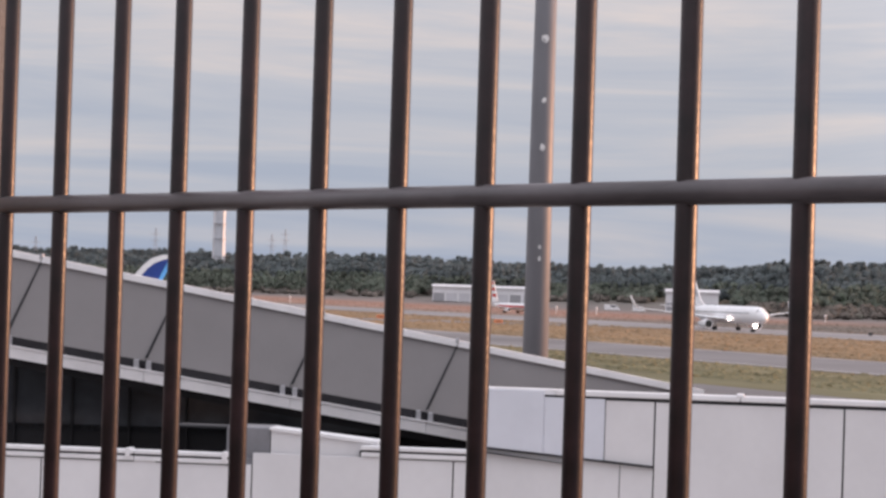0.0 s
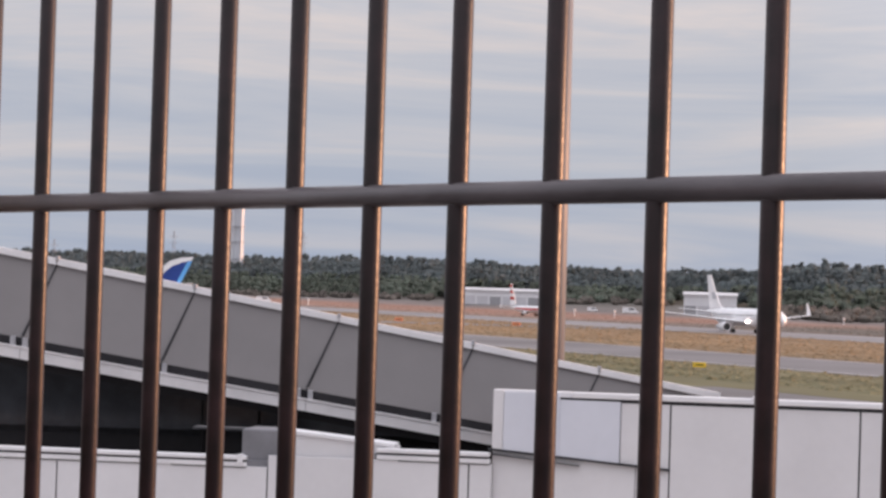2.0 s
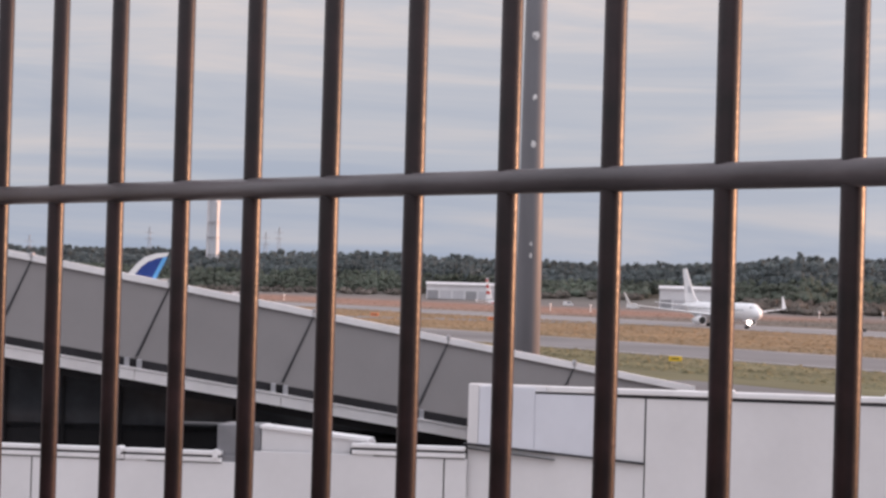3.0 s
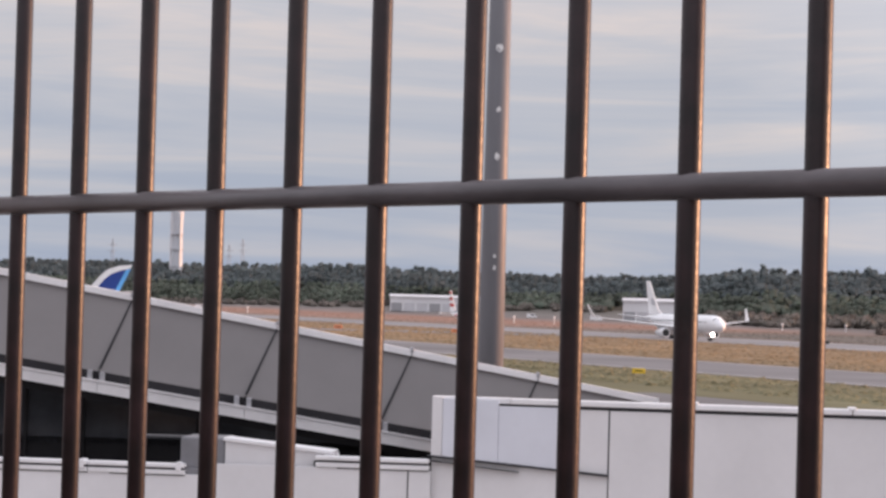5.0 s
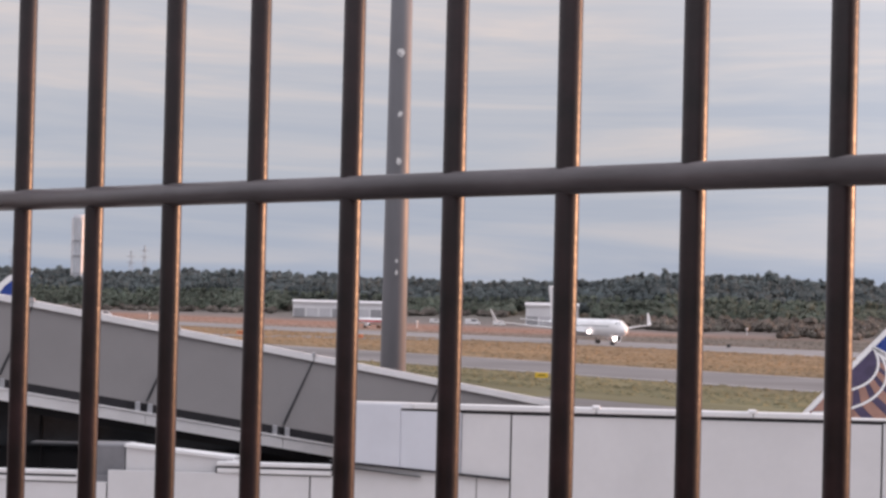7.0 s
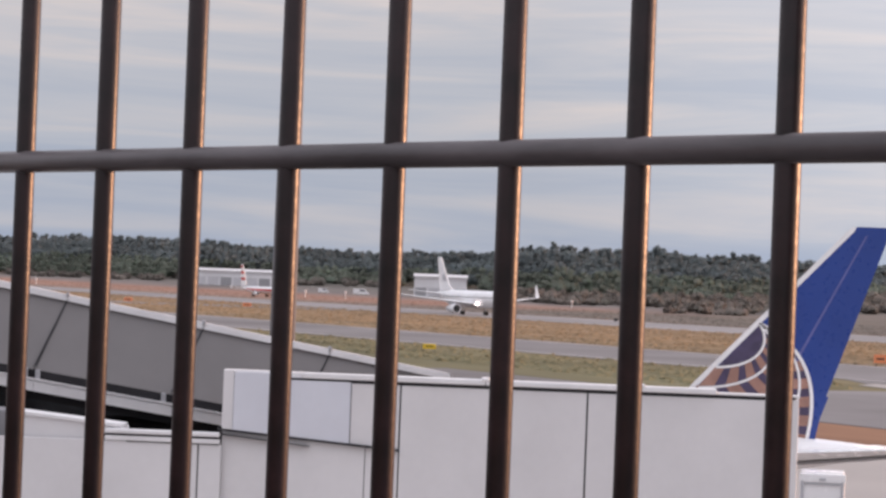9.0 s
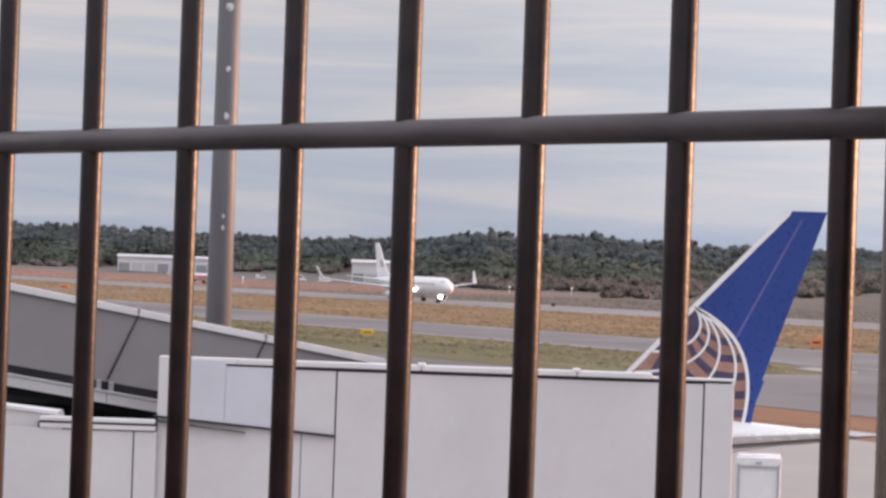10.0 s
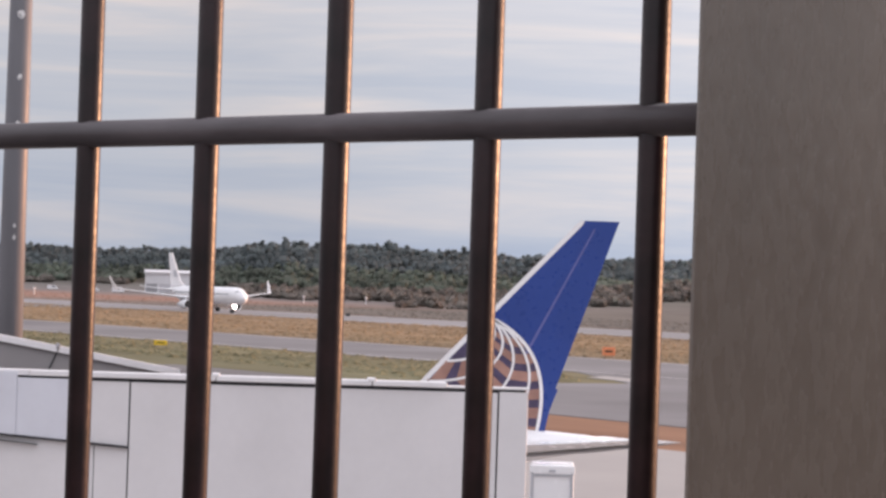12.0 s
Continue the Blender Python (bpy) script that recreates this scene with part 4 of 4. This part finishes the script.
for x in (-0.6, 0.52):
    part("corner_post", boxed((x, -0.05, 2.2), (x + 0.08, 0.0, 5.2), 0.01), AIR_GREY, truck)
part("chassis", boxed((-0.6, 0, 0.6), (0.6, 5.0, 1.0), 0.05), AIR_GREY, truck)
for x, z in ((-0.4, 1.0), (0.4, 1.0)):
    part("lift_arm", rod(bmesh.new(), (x, 0.4, 1.0), (x, 2.0, 2.3), 0.07, seg=8), AIR_GREY, truck)
for x in (-0.62, 0.36):
    for y in (0.8, 4.2):
        part("wheel", rod(bmesh.new(), (x, y, 0.45), (x + 0.26, y, 0.45), 0.45, seg=16), TYRE, truck)

# ---- woods ----
def foliage(name, dark, dry, light):
    """Leaf sprays: each its own tint, whole stands darker or lighter."""
    m = bpy.data.materials.new(name)
    m.use_nodes = True
    n, l = m.node_tree.nodes, m.node_tree.links
    geo, rampn = n.new("ShaderNodeNewGeometry"), n.new("ShaderNodeValToRGB")
    l.new(geo.outputs["Random Per Island"], rampn.inputs[0])
    e = rampn.color_ramp.elements
    e[0].position, e[0].color = 0.0, (*dark, 1)
    e[1].position, e[1].color = 1.0, (*light, 1)
    x = e.new(0.85)
    x.color = (*dry, 1)
    stand, tone, tint = n.new("ShaderNodeTexNoise"), n.new("ShaderNodeMapRange"), n.new("ShaderNodeVectorMath")
    stand.inputs["Scale"].default_value, stand.inputs["Detail"].default_value = 0.022, 2.0
    l.new(n.new("ShaderNodeTexCoord").outputs["Object"], stand.inputs["Vector"])
    tone.inputs["From Min"].default_value, tone.inputs["From Max"].default_value = 0.3, 0.7
    tone.inputs["To Min"].default_value, tone.inputs["To Max"].default_value = 0.70, 1.30
    l.new(stand.outputs["Fac"], tone.inputs["Value"])
    tint.operation = "SCALE"
    l.new(rampn.outputs[0], tint.inputs[0])
    l.new(tone.outputs[0], tint.inputs["Scale"])
    l.new(tint.outputs[0], n["Principled BSDF"].inputs["Base Color"])
    n["Principled BSDF"].inputs["Roughness"].default_value = 0.9
    through_leaf, blend = n.new("ShaderNodeBsdfTranslucent"), n.new("ShaderNodeMixShader")
    l.new(tint.outputs[0], through_leaf.inputs["Color"])
    blend.inputs[0].default_value = 0.5
    l.new(n["Principled BSDF"].outputs[0], blend.inputs[1])
    l.new(through_leaf.outputs[0], blend.inputs[2])
    l.new(blend.outputs[0], n["Material Output"].inputs["Surface"])
    n["Principled BSDF"].inputs["Specular IOR Level"].default_value = 0.15
    return m


# leaf colours lifted, the far woods' also blued, to paint in distance haze
HAZED_LEAF = foliage("hazed_woodland_foliage", (0.176, 0.214, 0.222), (0.196, 0.214, 0.212), (0.192, 0.232, 0.222))
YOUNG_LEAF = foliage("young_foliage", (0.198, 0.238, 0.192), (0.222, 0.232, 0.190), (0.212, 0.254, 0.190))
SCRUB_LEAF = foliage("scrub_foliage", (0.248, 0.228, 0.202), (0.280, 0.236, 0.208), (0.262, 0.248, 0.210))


def woods(name, spots, label, seed, mat, leaves=420):
    """Trees by (place, height, width): a lumpy crown of clumps, wrapped in many small leaf sprays, with uneven tops."""
    rs = np.random.RandomState(seed)
    ball = bmesh.new()
    bmesh.ops.create_icosphere(ball, subdivisions=2, radius=1.0)
    unit = np.array([v.co[:] for v in ball.verts])
    tri = np.array([[v.index for v in f.verts] for f in ball.faces])
    ball.free()
    verts, ways, faces, base = [], [], [], 0
    for p, h, w in spots:
        foot = np.array((p.x, p.y, p.z))
        tall = min(h, w * (2.4 + 0.8 * rs.rand()))
        k = 8 + rs.randint(4)
        f = rs.rand(k)
        f[0] = 0.95
        a, r = rs.rand(k) * 6.283, w * 0.55 * np.sqrt(rs.rand(k)) * np.sqrt(np.clip(1.05 - f ** 2, 0.05, 1))
        size = w * (0.46 + 0.24 * rs.rand(k)) * (1.0 - 0.3 * f)
        hub = np.stack([np.cos(a) * r, np.sin(a) * r, h - size - (tall - 2 * size) * (1 - f) * 0.85], 1) + foot
        # the clumps themselves
        for c, q in zip(hub, size):
            lump = 0.72 + 0.42 * rs.rand(len(unit))
            v = c + unit * (lump * q * 0.86)[:, None] * (1, 1, 0.85)
            verts.append(v)
            lean = unit * 0.28 + (0, 0, 0.92)
            ways.append(lean / np.linalg.norm(lean, axis=1)[:, None])
            faces.append(tri + base)
            base += len(v)
        # leaf sprays over them
        n = int(leaves * (w / 6.5) ** 2)
        pick = rs.randint(k, size=n)
        way = rs.normal(size=(n, 3))
        way[:, 2] = np.abs(way[:, 2]) * 0.9 - 0.25
        way /= np.linalg.norm(way, axis=1)[:, None]
        c = hub[pick] + way * (size[pick] * (0.80 + 0.26 * rs.rand(n)))[:, None] * (1, 1, 0.85)
        s = (0.42 + 0.5 * rs.rand(n))[:, None]
        e1, e2 = rs.normal(size=(n, 3)) * 0.5, rs.normal(size=(n, 3)) * 0.5
        verts.append(np.stack([c + e1 * s, c + e2 * s, c - (e1 + e2) * s * 0.8], 1).reshape(-1, 3))
        lean = way * 0.28 + (0, 0, 0.92) + rs.normal(size=(n, 3)) * 0.12
        ways.append(np.repeat(lean / np.linalg.norm(lean, axis=1)[:, None], 3, axis=0))
        faces.append(np.arange(3 * n).reshape(-1, 3) + base)
        base += 3 * n
    v, loops = np.concatenate(verts), np.concatenate(faces).astype(np.int32)
    m = len(loops)
    me = bpy.data.meshes.new(name)
    me.vertices.add(len(v))
    me.vertices.foreach_set("co", v.ravel())
    me.loops.add(3 * m)
    me.loops.foreach_set("vertex_index", loops.ravel())
    me.polygons.add(m)
    me.polygons.foreach_set("loop_start", np.arange(0, 3 * m, 3, dtype=np.int32))
    me.update(calc_edges=True)
    # the sprays of one limb take the light together
    me.polygons.foreach_set("use_smooth", np.ones(m, dtype=bool))
    me.normals_split_custom_set_from_vertices(np.concatenate(ways))
    me.materials.append(mat)
    return tagged(new(name, me), label, "trees", kind="stuff")


EDGE = ((30, 1750), (36, 1750), (38, 1620), (42, 1480), (46, 1500), (50, 1850), (54, 1980), (58, 2200), (62, 2350), (68, 2400))


def edge(az):
    return float(np.interp(az, [a for a, _ in EDGE], [d for _, d in EDGE]))


def skyline(az):
    """Height of the tree tops: the woods roll gently."""
    return float(np.interp(az, (30, 35, 37, 40, 42, 44, 46, 48, 50, 52, 54, 56, 58, 60, 62, 65, 68), (31, 31, 30.5, 28.5, 29.5, 31.5, 32, 29, 28.5, 29.5, 33, 35, 33, 35, 36, 33, 30)))


rs = np.random.RandomState(11)
spots = []
ROWS = 9
for row in range(ROWS):
    az = 31.0
    while az < 67.5:
        d = edge(az) + row * 26 + rs.rand() * 16
        p = site(az, d, 0)
        p.z = ground_at(p) - 1
        want = skyline(az) + 5.0 + 3.2 * noise.noise(Vector((az * 0.9, row * 0.35, 0))) + 2.0 * noise.noise(Vector((az * 3.0, row * 0.9, 5)))
        share = 0.56 + 0.44 * ((row + 1) / ROWS) ** 0.8
        h = max(7.0, (want * share) - p.z + rs.rand() * 2.0 - 1.0)
        if rs.rand() < 0.03:
            h += 2.5
        w = 3.8 + 5.6 * rs.rand() ** 1.6
        spots.append((p, h, w))
        az += math.degrees((w * (0.75 + 0.4 * rs.rand())) / d)
woods("woods", spots, "dense mixed dark green woods on the horizon", 3, HAZED_LEAF)

# younger, paler growth in front
spots = []
for row in range(4):
    az = 33.0
    while az < 66.0:
        d = edge(az) - 12 - 22 * row + rs.rand() * 14
        p = site(az, d, 0)
        p.z = ground_at(p) - 0.8
        top = (skyline(az) + 5.0) * (0.56 - 0.075 * row) + 4.0 * noise.noise(Vector((az * 1.6, row * 0.7, 9)))
        w = 3.6 + 2.6 * rs.rand()
        clear = (47.7 < az < 49.4 or 51.9 < az < 54.6) and row > 0
        if not clear:
            spots.append((p, max(4.5, top - p.z), w))
        az += math.degrees((w * (0.8 + 0.5 * rs.rand())) / d)
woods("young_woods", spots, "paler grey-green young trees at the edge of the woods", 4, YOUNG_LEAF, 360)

spots = []
for i in range(760):
    az = 34 + 13.4 * rs.rand()
    d = edge(az) - 90 - (300 if az < 43.5 else 140) * rs.rand() ** 1.2
    p = site(az, d, 0)
    p.z = ground_at(p) - 0.6
    spots.append((p, 3 + 5 * rs.rand() ** 1.4, 2.8 + 2.5 * rs.rand()))
for i in range(170):
    az = 49.6 + 15.0 * rs.rand()
    d = edge(az) - 100 - 40 * rs.rand()
    if 51.9 < az < 54.6:
        d = edge(az) - 24
    p = site(az, d, 0)
    p.z = ground_at(p) - 0.6
    spots.append((p, 3 + 4 * rs.rand(), 3 + 2.5 * rs.rand()))
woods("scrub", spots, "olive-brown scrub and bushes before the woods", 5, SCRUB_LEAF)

# ---- rough grass ----


def tussocks(name, label, count, seed):
    """Low uneven mounds of grass, scattered over the verges between the paved strips."""
    rs = np.random.RandomState(seed)
    verts, faces = [], []
    lanes = ((162, 199, 0.22), (248, 376, 0.5), (440, 600, 0.28))
    for lo, hi, share in lanes:
        for i in range(int(count * share)):
            az, o = 33 + 31 * rs.rand(), lo + (hi - lo) * rs.rand()
            d = o / max(0.2, math.sin(radians(78 - az)))
            p = site(az, d, 0)
            u = field_of(p)[0]
            if o < 203 and u < 224 + max(0.0, o - 180) * 1.6:
                continue
            z, w, h = ground_at(p) - 0.05, 0.5 + 1.6 * rs.rand() ** 2, 0.12 + 0.36 * rs.rand() ** 2
            k, a0 = len(verts), rs.rand() * 6.283
            for j in range(5):
                a, r = a0 + j * 1.2566, w * (0.7 + 0.6 * rs.rand())
                verts.append((p.x + math.cos(a) * r, p.y + math.sin(a) * r, z))
            verts.append((p.x + (rs.rand() - 0.5) * w, p.y + (rs.rand() - 0.5) * w, z + h))
            faces += [(k + j, k + (j + 1) % 5, k + 5) for j in range(5)]
    me = bpy.data.meshes.new(name)
    me.from_pydata(verts, [], faces)
    me.materials.append(GRASS)
    return tagged(new(name, me), label, "grass", kind="stuff")


tussocks("grass", "rough dry tussocks of tan and olive grass", 26000, 21)
